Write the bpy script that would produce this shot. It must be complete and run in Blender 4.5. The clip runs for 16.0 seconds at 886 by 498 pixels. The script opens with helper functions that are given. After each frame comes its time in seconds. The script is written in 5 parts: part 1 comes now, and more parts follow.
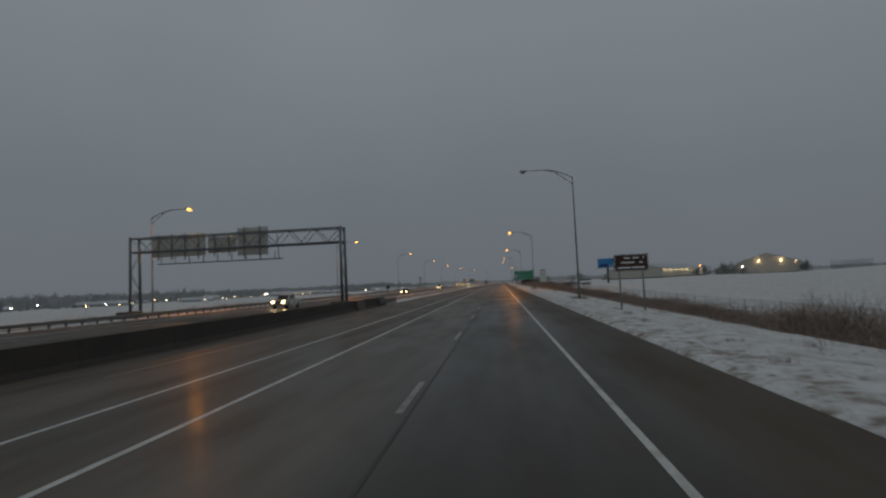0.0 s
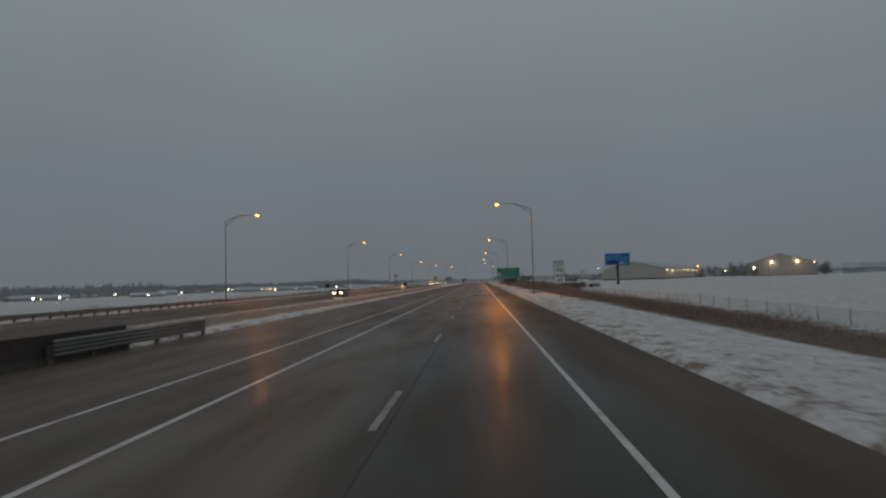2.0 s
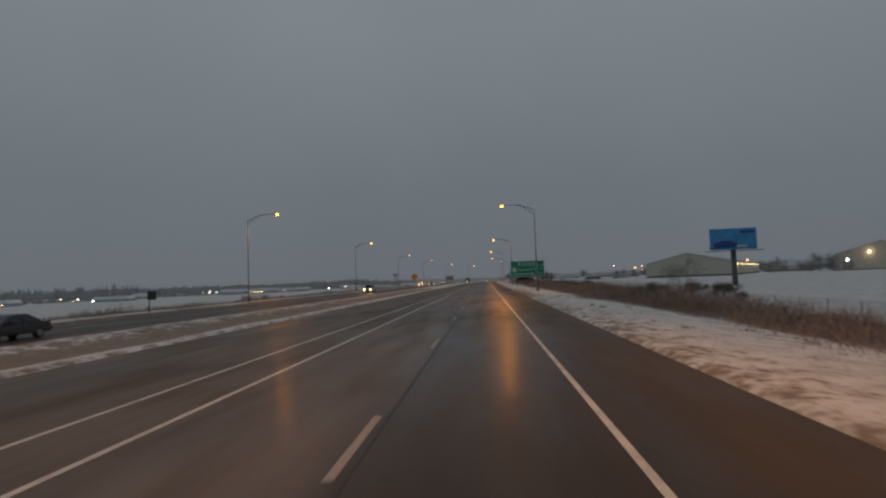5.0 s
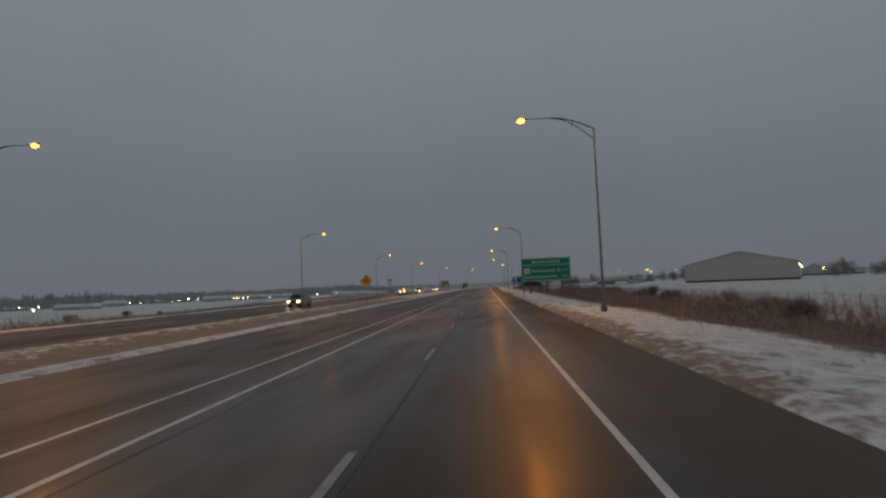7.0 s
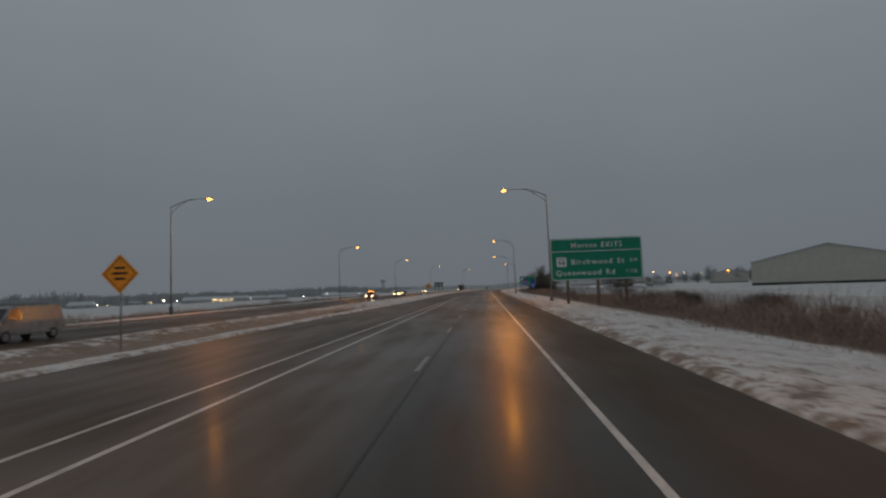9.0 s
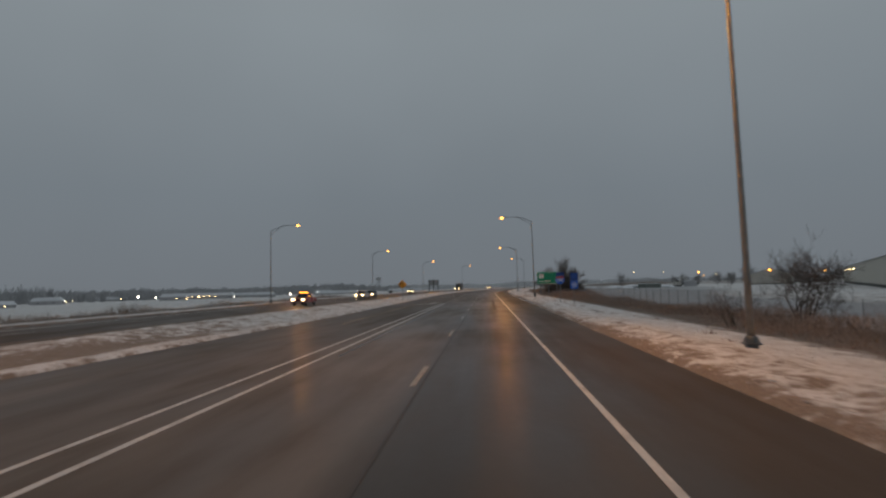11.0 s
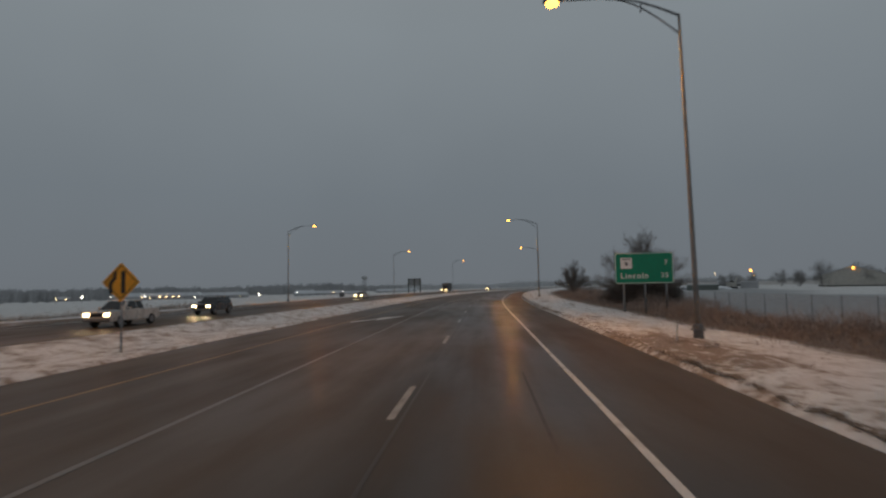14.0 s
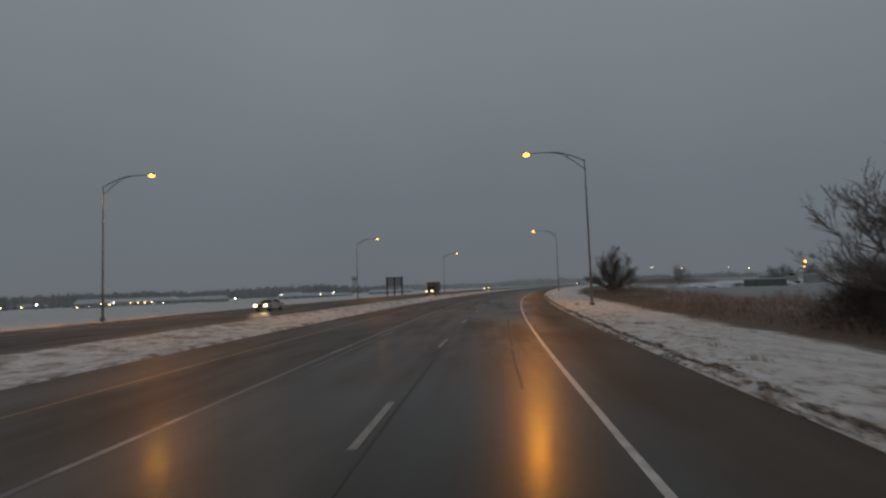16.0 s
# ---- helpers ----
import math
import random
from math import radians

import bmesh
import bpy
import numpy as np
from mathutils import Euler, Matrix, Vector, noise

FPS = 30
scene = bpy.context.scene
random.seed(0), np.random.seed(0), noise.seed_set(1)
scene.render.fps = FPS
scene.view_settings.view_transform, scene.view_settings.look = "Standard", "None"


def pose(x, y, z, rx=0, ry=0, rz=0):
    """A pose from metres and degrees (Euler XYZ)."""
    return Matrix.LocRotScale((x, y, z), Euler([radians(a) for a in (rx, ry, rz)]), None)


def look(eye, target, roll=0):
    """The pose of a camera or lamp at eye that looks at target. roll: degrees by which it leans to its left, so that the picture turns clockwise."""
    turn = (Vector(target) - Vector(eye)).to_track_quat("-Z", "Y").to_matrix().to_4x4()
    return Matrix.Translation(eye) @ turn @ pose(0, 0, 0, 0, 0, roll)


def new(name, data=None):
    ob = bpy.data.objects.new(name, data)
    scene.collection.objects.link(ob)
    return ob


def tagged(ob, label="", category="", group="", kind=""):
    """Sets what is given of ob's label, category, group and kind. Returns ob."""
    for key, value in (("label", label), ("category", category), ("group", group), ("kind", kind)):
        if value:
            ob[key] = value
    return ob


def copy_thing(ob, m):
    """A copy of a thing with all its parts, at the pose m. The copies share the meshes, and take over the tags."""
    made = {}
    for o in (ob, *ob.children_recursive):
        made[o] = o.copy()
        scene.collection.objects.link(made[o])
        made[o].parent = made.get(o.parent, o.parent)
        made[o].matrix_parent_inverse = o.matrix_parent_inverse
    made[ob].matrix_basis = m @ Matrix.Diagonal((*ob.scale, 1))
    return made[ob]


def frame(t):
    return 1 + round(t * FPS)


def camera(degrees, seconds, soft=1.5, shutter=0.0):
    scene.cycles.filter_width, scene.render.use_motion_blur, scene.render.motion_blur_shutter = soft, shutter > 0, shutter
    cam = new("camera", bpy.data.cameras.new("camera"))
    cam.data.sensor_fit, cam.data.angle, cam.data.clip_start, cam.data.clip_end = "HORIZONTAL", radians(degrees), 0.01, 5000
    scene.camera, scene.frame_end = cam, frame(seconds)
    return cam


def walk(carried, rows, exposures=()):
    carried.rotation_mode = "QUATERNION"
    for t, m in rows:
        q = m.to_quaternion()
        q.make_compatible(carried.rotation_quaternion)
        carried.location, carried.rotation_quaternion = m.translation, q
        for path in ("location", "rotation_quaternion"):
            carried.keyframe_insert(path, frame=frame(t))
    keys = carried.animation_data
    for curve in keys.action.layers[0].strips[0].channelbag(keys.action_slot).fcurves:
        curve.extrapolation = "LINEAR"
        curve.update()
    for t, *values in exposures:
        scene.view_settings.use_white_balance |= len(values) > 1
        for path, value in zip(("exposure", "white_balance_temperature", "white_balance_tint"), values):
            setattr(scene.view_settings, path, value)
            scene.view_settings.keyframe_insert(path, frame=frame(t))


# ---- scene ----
cam = camera(77.2, 16.0, soft=2.3, shutter=0.2)
PATH = (
    # seconds, x, y, z, tilt, roll, turn
    (0.0, 0.029, 8.024, 2.200, 93.563, 2.569, 5.874),
    (0.5, -0.068, 20.483, 2.200, 93.567, 2.276, 4.916),
    (1.0, -0.131, 32.910, 2.232, 93.584, 2.038, 4.079),
    (1.5, -0.121, 45.328, 2.250, 93.450, 1.836, 3.667),
    (2.0, -0.087, 57.757, 2.285, 93.261, 1.647, 3.775),
    (2.5, -0.047, 70.222, 2.321, 93.319, 1.573, 3.990),
    (3.0, -0.017, 82.688, 2.346, 93.193, 1.680, 4.154),
    (3.5, -0.002, 95.185, 2.341, 92.995, 1.819, 4.323),
    (4.0, 0.027, 107.732, 2.315, 93.077, 1.932, 4.381),
    (4.5, 0.053, 120.406, 2.283, 93.138, 2.068, 4.426),
    (5.0, 0.083, 133.154, 2.252, 93.224, 2.207, 4.416),
    (5.5, 0.106, 145.921, 2.226, 93.338, 2.323, 4.385),
    (6.0, 0.115, 158.650, 2.208, 93.488, 2.390, 4.356),
    (6.5, 0.101, 171.279, 2.202, 93.715, 2.382, 4.362),
    (7.0, 0.065, 183.782, 2.202, 93.778, 2.285, 4.373),
    (7.5, 0.048, 196.411, 2.196, 93.915, 2.108, 4.409),
    (8.0, 0.054, 209.158, 2.177, 93.982, 2.093, 4.380),
    (8.5, 0.055, 221.885, 2.170, 93.980, 2.082, 4.293),
    (9.0, 0.042, 234.601, 2.171, 93.945, 2.035, 4.290),
    (9.5, 0.016, 247.314, 2.176, 93.894, 1.949, 4.334),
    (10.0, -0.020, 260.037, 2.185, 93.844, 1.819, 4.405),
    (10.5, -0.066, 272.782, 2.197, 93.815, 1.633, 4.495),
    (11.0, -0.106, 285.540, 2.214, 93.803, 1.412, 4.500),
    (11.5, -0.134, 298.275, 2.215, 93.753, 1.302, 4.443),
    (12.0, -0.167, 311.009, 2.209, 93.718, 1.241, 4.455),
    (12.5, -0.210, 323.752, 2.206, 93.720, 1.183, 4.438),
    (13.0, -0.265, 336.500, 2.214, 93.802, 1.142, 4.342),
    (13.5, -0.237, 349.182, 2.212, 93.881, 1.103, 4.299),
    (14.0, -0.206, 361.794, 2.207, 93.812, 1.124, 4.255),
    (14.5, -0.148, 374.435, 2.208, 93.682, 1.250, 4.235),
    (15.0, -0.062, 387.089, 2.208, 93.573, 1.495, 4.247),
    (15.5, 0.030, 399.731, 2.199, 93.624, 1.805, 4.235),
    (16.0, 0.090, 412.326, 2.182, 93.773, 2.045, 4.250),
)

walk(cam, [(t, pose(x, y, z, a, b, c)) for t, x, y, z, a, b, c in PATH],
     exposures=[(0.0, 0.0), (1.0, 0.0), (2.0, 0.12), (2.5, 0.09), (3.0, 0.02), (4.0, 0.04), (6.5, 0.02), (7.5, 0.06), (8.0, 0.08), (10.5, 0.10), (11.0, 0.27), (11.5, 0.27), (12.0, 0.14), (12.5, 0.12), (13.5, 0.15), (14.0, 0.15), (15.0, 0.02), (16.0, 0.03)])

# ---- light: a heavy overcast at dusk and sodium street lamps ----
world = bpy.data.worlds.new("overcast")
scene.world = world
world.use_nodes = True
wn, wl = world.node_tree.nodes, world.node_tree.links
w_co = wn.new("ShaderNodeTexCoord")
w_sep = wn.new("ShaderNodeSeparateXYZ")
w_ramp = wn.new("ShaderNodeValToRGB")
w_noise = wn.new("ShaderNodeTexNoise")
w_noise.inputs["Scale"].default_value = 2.2
w_noise.inputs["Detail"].default_value = 3
w_mul = wn.new("ShaderNodeMix")
w_mul.data_type, w_mul.blend_type = "RGBA", "OVERLAY"
w_mul.inputs[0].default_value = 0.10
wl.new(w_co.outputs["Generated"], w_sep.inputs[0])
wl.new(w_co.outputs["Generated"], w_noise.inputs["Vector"])
wl.new(w_sep.outputs["Z"], w_ramp.inputs[0])
wl.new(w_ramp.outputs[0], w_mul.inputs[6])
wl.new(w_noise.outputs["Fac"], w_mul.inputs[7])
wl.new(w_mul.outputs[2], wn["Background"].inputs[0])
els = w_ramp.color_ramp.elements
els[0].position, els[0].color = 0.0, (0.134, 0.150, 0.167, 1)
els[1].position, els[1].color = 1.0, (0.205, 0.222, 0.232, 1)
for at, col in ((0.16, (0.145, 0.168, 0.188, 1)), (0.42, (0.192, 0.219, 0.238, 1)), (0.62, (0.206, 0.228, 0.242, 1))):
    e = els.new(at)
    e.color = col
wn["Background"].inputs[1].default_value = 1.0

sun = new("sun", bpy.data.lights.new("sun", "SUN"))
sun.data.energy, sun.data.angle, sun.data.color = 0.06, radians(50), (0.9, 0.95, 1.0)
sun.matrix_world = look((0, 0, 50), (-12, 18, 0))

SODIUM = (1.0, 0.34, 0.022)
LAMP_WATTS = 2250.0


# ---- the line of the road: straight, then bending to the right ----
BEND_AT, BEND_R, BEND_TO = 412.0, 870.0, 700.0


def place(s, u, z=0.0):
    """The point s metres along the road, u metres to the right of the lane's middle."""
    if s <= BEND_AT:
        return Vector((u, s, z))
    a = (min(s, BEND_TO) - BEND_AT) / BEND_R
    x, y = BEND_R * (1 - math.cos(a)), BEND_AT + BEND_R * math.sin(a)
    rest = max(0.0, s - BEND_TO)
    x, y = x + rest * math.sin(a), y + rest * math.cos(a)
    return Vector((x + u * math.cos(a), y - u * math.sin(a), z))


def heading(s):
    """Degrees by which the road has turned to the right."""
    return math.degrees((min(max(s, BEND_AT), BEND_TO) - BEND_AT) / BEND_R)


def ease(a, b, x):
    k = min(1.0, max(0.0, (x - a) / (b - a)))
    return k * k * (3 - 2 * k)


def left_edge(s):
    return -15.7 + 0.8 * ease(74, 96, s) + 1.7 * ease(285, 345, s)


def opp_near(s):
    return -23.0 + 2.0 * ease(330, 430, s)


OPP_FAR = -36.4
RIGHT_EDGE = 4.75


def road_z(u):
    """The crossfall of the carriageways."""
    if u > -1.83:
        return -0.012 * max(0.0, u - 1.83)
    if u > -19:
        return -0.02 * (-1.83 - u)
    return -0.12 - 0.012 * abs(u + 29.5)


def ground_z(s, u):
    le, on = left_edge(s), opp_near(s)
    n = noise.noise((u * 0.35, s * 0.12, 3.1)) * 0.10 + noise.noise((u * 1.3, s * 0.9, 7.7)) * 0.05
    if u > RIGHT_EDGE - 0.3:
        k = ease(RIGHT_EDGE - 0.25, RIGHT_EDGE + 0.35, u)
        base = -0.17 + k * 0.20
        bank = 0.12 * ease(RIGHT_EDGE, RIGHT_EDGE + 0.5, u) * (1 - ease(6.4, 8.2, u)) * (0.45 + 0.55 * ease(180, 340, s))
        lumps = 0.6 * noise.noise((u * 0.9, s * 0.8, 1.4)) + 0.7 * noise.noise((u * 2.2, s * 1.3, 8.4))
        z = base + bank * (0.8 + 1.2 * max(-0.3, lumps)) + (n + 0.05 * lumps) * ease(4.9, 6.5, u) * (1 - 0.6 * ease(12, 20, u))
        z += -0.25 * ease(7.0, 10.5, u) - (0.35 + 0.5 * (1 - ease(60, 120, s))) * ease(10, 15, u) + 0.25 * ease(19, 60, u)
        hill = 3.6 * ease(120, 240, u) * (1 - ease(420, 640, u)) * ease(90, 230, s) * (1 - ease(290, 350, s))
        z -= 1.2 * ease(430, 530, s) * ease(22, 55, u)
        return z + hill + 0.5 * n * ease(20, 40, u)
    if u > le + 0.3:
        return road_z(u) - 0.17
    if u > on - 0.3:
        k = 1 - ease(le - 0.35, le + 0.25, u)
        k2 = 1 - ease(on - 0.25, on + 0.35, u)
        edge = min(k, 1 - k2)
        mid = max(0.0, min(1.0, (le - u) / max(0.1, le - on)))
        swale = -0.42 * math.sin(math.pi * mid) ** 2 * ease(95, 150, s)
        return -0.32 + (0.20 * edge) + swale + n * (0.3 + math.sin(math.pi * mid)) + 0.06 * mid
    if u > OPP_FAR + 0.3:
        return road_z(u) - 0.17
    k = 1 - ease(OPP_FAR - 0.35, OPP_FAR + 0.25, u)
    z = -0.37 + 0.25 * k + n - 0.5 * (1 - ease(-52, -40, u)) - 6.2 * (1 - ease(-330, -60, u))
    return z


# ---- materials ----
def new_mat(name):
    m = bpy.data.materials.new(name)
    m.use_nodes = True
    return m, m.node_tree.nodes, m.node_tree.links, m.node_tree.nodes["Principled BSDF"]


def tex(nodes, links, kind, scale, detail=3.0, co="Object", stretch=None):
    c = nodes.new("ShaderNodeTexCoord")
    t = nodes.new("ShaderNodeTexNoise" if kind == "noise" else "ShaderNodeTexVoronoi")
    t.inputs["Scale"].default_value = scale
    if kind == "noise":
        t.inputs["Detail"].default_value = detail
    src = c.outputs[co]
    if stretch:
        m = nodes.new("ShaderNodeMapping")
        m.inputs["Scale"].default_value = stretch
        links.new(src, m.inputs[0])
        src = m.outputs[0]
    links.new(src, t.inputs["Vector"])
    return t


def ramp(nodes, links, src, stops):
    r = nodes.new("ShaderNodeValToRGB")
    e = r.color_ramp.elements
    while len(e) < len(stops):
        e.new(0.5)
    for k, (p, c) in zip(e, stops):
        k.position = p
        k.color = (c, c, c, 1) if isinstance(c, (int, float)) else (*c, 1)
    links.new(src, r.inputs[0])
    return r.outputs[0]


def mixed(nodes, links, f, a, b, mode="MIX"):
    m = nodes.new("ShaderNodeMix")
    m.data_type, m.blend_type = "RGBA", mode
    for sock, v in ((0, f), (6, a), (7, b)):
        if isinstance(v, (int, float)):
            m.inputs[sock].default_value = v if sock == 0 else (v, v, v, 1)
        elif isinstance(v, tuple):
            m.inputs[sock].default_value = (*v, 1)
        else:
            links.new(v, m.inputs[sock])
    return m.outputs[2]


def maths(nodes, links, op, a, b=0.0, clamp=False):
    m = nodes.new("ShaderNodeMath")
    m.operation, m.use_clamp = op, clamp
    for sock, v in ((0, a), (1, b)):
        if isinstance(v, (int, float)):
            m.inputs[sock].default_value = v
        else:
            links.new(v, m.inputs[sock])
    return m.outputs[0]


def bump(nodes, links, bsdf, src, strength, distance=0.01):
    b = nodes.new("ShaderNodeBump")
    b.inputs["Strength"].default_value = strength
    b.inputs["Distance"].default_value = distance
    links.new(src, b.inputs["Height"])
    links.new(b.outputs[0], bsdf.inputs["Normal"])


def plain(name, col, rough=0.6, metal=0.0, vary=0.15, scale=6.0, grime=None, emit=None, power=0.0, bumps=0.0):
    """A surface of one base colour with grain and weathering at two scales."""
    m, n, l, b = new_mat(name)
    a = tex(n, l, "noise", scale, 5)
    d = tex(n, l, "noise", scale * 0.13, 3)
    lo = tuple(c * (1 - vary) for c in col)
    hi = tuple(min(1, c * (1 + vary)) for c in col)
    c1 = ramp(n, l, a.outputs["Fac"], [(0.3, lo), (0.7, hi)])
    g = grime or tuple(c * 0.6 for c in col)
    f = ramp(n, l, d.outputs["Fac"], [(0.48, 0.0), (0.75, 0.55 if grime else vary * 1.6)])
    l.new(mixed(n, l, f, c1, g), b.inputs["Base Color"])
    l.new(ramp(n, l, a.outputs["Fac"], [(0.2, max(0.05, rough - 0.1)), (0.8, min(1, rough + 0.1))]), b.inputs["Roughness"])
    b.inputs["Metallic"].default_value = metal
    if bumps:
        bump(n, l, b, a.outputs["Fac"], bumps)
    if emit:
        b.inputs["Emission Color"].default_value = (*emit, 1)
        b.inputs["Emission Strength"].default_value = power
    return m


def attr(n, name):
    a = n.new("ShaderNodeAttribute")
    a.attribute_name = name
    return a.outputs["Fac"]


def asphalt(name, tone, brown, level, film):
    m, n, l, b = new_mat(name)
    grain = tex(n, l, "noise", 55, 4)
    patch = tex(n, l, "noise", 0.16, 4, stretch=(1.0, 0.35, 1))
    streak = tex(n, l, "noise", 1.4, 4, stretch=(1.0, 0.03, 1))
    mottle = tex(n, l, "noise", 0.9, 6, stretch=(1.0, 0.22, 1))
    fine = ramp(n, l, grain.outputs["Fac"], [(0.3, (tone * 0.78, tone * 0.62, tone * 0.45)), (0.72, (tone * 1.45, tone * 1.16, tone * 0.84))])
    u = attr(n, "u")
    # wheel paths, a little paler where the traffic rubs
    w = maths(n, l, "SINE", maths(n, l, "MULTIPLY", maths(n, l, "ADD", u, 1.83), 2 * math.pi / 1.83))
    c = mixed(n, l, ramp(n, l, streak.outputs["Fac"], [(0.38, 0.0), (0.66, 0.75)]), fine, tuple(tone * 1.6 * k for k in (1, 0.90, 0.76)))
    c = mixed(n, l, maths(n, l, "MULTIPLY", maths(n, l, "ADD", w, 1.0), 0.12), c, tuple(tone * 2.0 * k for k in (1, 0.90, 0.78)))
    c = mixed(n, l, attr(n, "dirt"), c, mixed(n, l, grain.outputs["Fac"], tuple(k * 0.8 for k in brown), tuple(k * 1.3 for k in brown)))
    # rubbed left lanes, with lamp glow on them also mixed into this pale colour
    c = mixed(n, l, maths(n, l, "MULTIPLY", attr(n, "worn"), ramp(n, l, mottle.outputs["Fac"], [(0.35, 0.64), (0.65, 0.44)])), c, (0.205, 0.178, 0.152))
    blot = tex(n, l, "noise", 0.33, 5, stretch=(1.0, 0.28, 1))
    c = mixed(n, l, ramp(n, l, blot.outputs["Fac"], [(0.40, 0.0), (0.60, 0.32)]), c, (tone * 0.6, tone * 0.53, tone * 0.45))
    c = mixed(n, l, ramp(n, l, mottle.outputs["Fac"], [(0.52, 0.0), (0.68, 0.40)]), c, tuple(k * 0.9 for k in brown))
    l.new(c, b.inputs["Base Color"])
    # the water film: thin and glossy in places, rubbed nearly dry in others
    wet = maths(n, l, "ADD", maths(n, l, "MULTIPLY", patch.outputs["Fac"], 0.50), maths(n, l, "ADD", maths(n, l, "MULTIPLY", streak.outputs["Fac"], 0.25), maths(n, l, "MULTIPLY", mottle.outputs["Fac"], 0.35)))
    r = ramp(n, l, wet, [(0.42, 0.30), (0.55, 0.38), (0.68, 0.52)])
    l.new(maths(n, l, "ADD", r, maths(n, l, "MULTIPLY", attr(n, "dry"), 0.28)), b.inputs["Roughness"])
    b.inputs["Specular IOR Level"].default_value = level
    ripple = tex(n, l, "noise", 4.5, 2, stretch=(1.0, 0.4, 1))
    bump(n, l, b, ripple.outputs["Fac"], 0.35, 0.012)
    # a thin sheet of standing water over the wettest parts
    soak = maths(n, l, "MULTIPLY", ramp(n, l, wet, [(0.44, 1.0), (0.56, 0.6), (0.68, 0.15)]), maths(n, l, "SUBTRACT", 1.0, maths(n, l, "MULTIPLY", attr(n, "dry"), 0.6)))
    l.new(maths(n, l, "MULTIPLY", soak, film), b.inputs["Coat Weight"])
    l.new(ramp(n, l, mottle.outputs["Fac"], [(0.35, 0.12), (0.65, 0.25)]), b.inputs["Coat Roughness"])
    b.inputs["Coat IOR"].default_value = 1.33
    wave = tex(n, l, "noise", 2.2, 3, stretch=(0.35, 1.0, 1))
    cb = n.new("ShaderNodeBump")
    cb.inputs["Strength"].default_value, cb.inputs["Distance"].default_value = 0.25, 0.008
    l.new(wave.outputs["Fac"], cb.inputs["Height"])
    l.new(cb.outputs[0], b.inputs["Coat Normal"])
    return m


M_ROAD = asphalt("wet_asphalt", 0.031, (0.096, 0.070, 0.050), 0.14, 0.18)
M_OPP = asphalt("wet_asphalt_opposite", 0.046, (0.112, 0.080, 0.058), 0.03, 0.015)


def ground_material():
    m, n, l, b = new_mat("snowy_ground")
    big = tex(n, l, "noise", 0.22, 5)
    mid = tex(n, l, "noise", 1.3, 6, stretch=(1, 0.7, 1))
    fine = tex(n, l, "noise", 17, 7)
    snow = ramp(n, l, fine.outputs["Fac"], [(0.25, (0.64, 0.64, 0.64)), (0.75, (0.86, 0.862, 0.865))])
    snow = mixed(n, l, ramp(n, l, mid.outputs["Fac"], [(0.36, 0.0), (0.68, 0.55)]), snow, (0.42, 0.385, 0.35))
    # straw and grit showing through in specks
    straw = tex(n, l, "noise", 6.5, 5, stretch=(1, 0.6, 1))
    snow = mixed(n, l, ramp(n, l, straw.outputs["Fac"], [(0.57, 0.0), (0.68, 0.6)]), snow, (0.24, 0.195, 0.155))
    grass = ramp(n, l, fine.outputs["Fac"], [(0.3, (0.10, 0.074, 0.055)), (0.7, (0.20, 0.15, 0.115))])
    soil = ramp(n, l, fine.outputs["Fac"], [(0.3, (0.13, 0.092, 0.064)), (0.7, (0.29, 0.205, 0.145))])
    k = maths(n, l, "ADD", maths(n, l, "MULTIPLY", big.outputs["Fac"], 0.5), maths(n, l, "MULTIPLY", mid.outputs["Fac"], 0.5))
    g = maths(n, l, "SUBTRACT", maths(n, l, "ADD", k, attr(n, "grass")), 1.0)
    gm = ramp(n, l, maths(n, l, "MULTIPLY", g, 3.2), [(0.0, 0.0), (1.0, 1.0)])
    speck = tex(n, l, "noise", 3.6, 6)
    k2 = maths(n, l, "ADD", maths(n, l, "MULTIPLY", speck.outputs["Fac"], 0.5), maths(n, l, "MULTIPLY", mid.outputs["Fac"], 0.5))
    k2 = ramp(n, l, k2, [(0.36, 0.18), (0.50, 0.52), (0.64, 0.86)])
    s = maths(n, l, "SUBTRACT", maths(n, l, "ADD", k2, attr(n, "soil")), 1.0)
    sm = ramp(n, l, maths(n, l, "MULTIPLY", s, 3.4), [(0.0, 0.0), (1.0, 0.88)])
    c = mixed(n, l, gm, snow, grass)
    c = mixed(n, l, sm, c, soil)
    ice = ramp(n, l, mid.outputs["Fac"], [(0.35, (0.27, 0.275, 0.285)), (0.65, (0.37, 0.375, 0.385))])
    c = mixed(n, l, maths(n, l, "MULTIPLY", attr(n, "frost"), 0.9), c, ice)
    l.new(c, b.inputs["Base Color"])
    b.inputs["Roughness"].default_value = 0.75
    clod = tex(n, l, "noise", 5.5, 5)
    hh = maths(n, l, "ADD", maths(n, l, "ADD", maths(n, l, "MULTIPLY", mid.outputs["Fac"], 0.4), clod.outputs["Fac"]), maths(n, l, "MULTIPLY", fine.outputs["Fac"], 0.45))
    bump(n, l, b, hh, 0.9, 0.12)
    return m


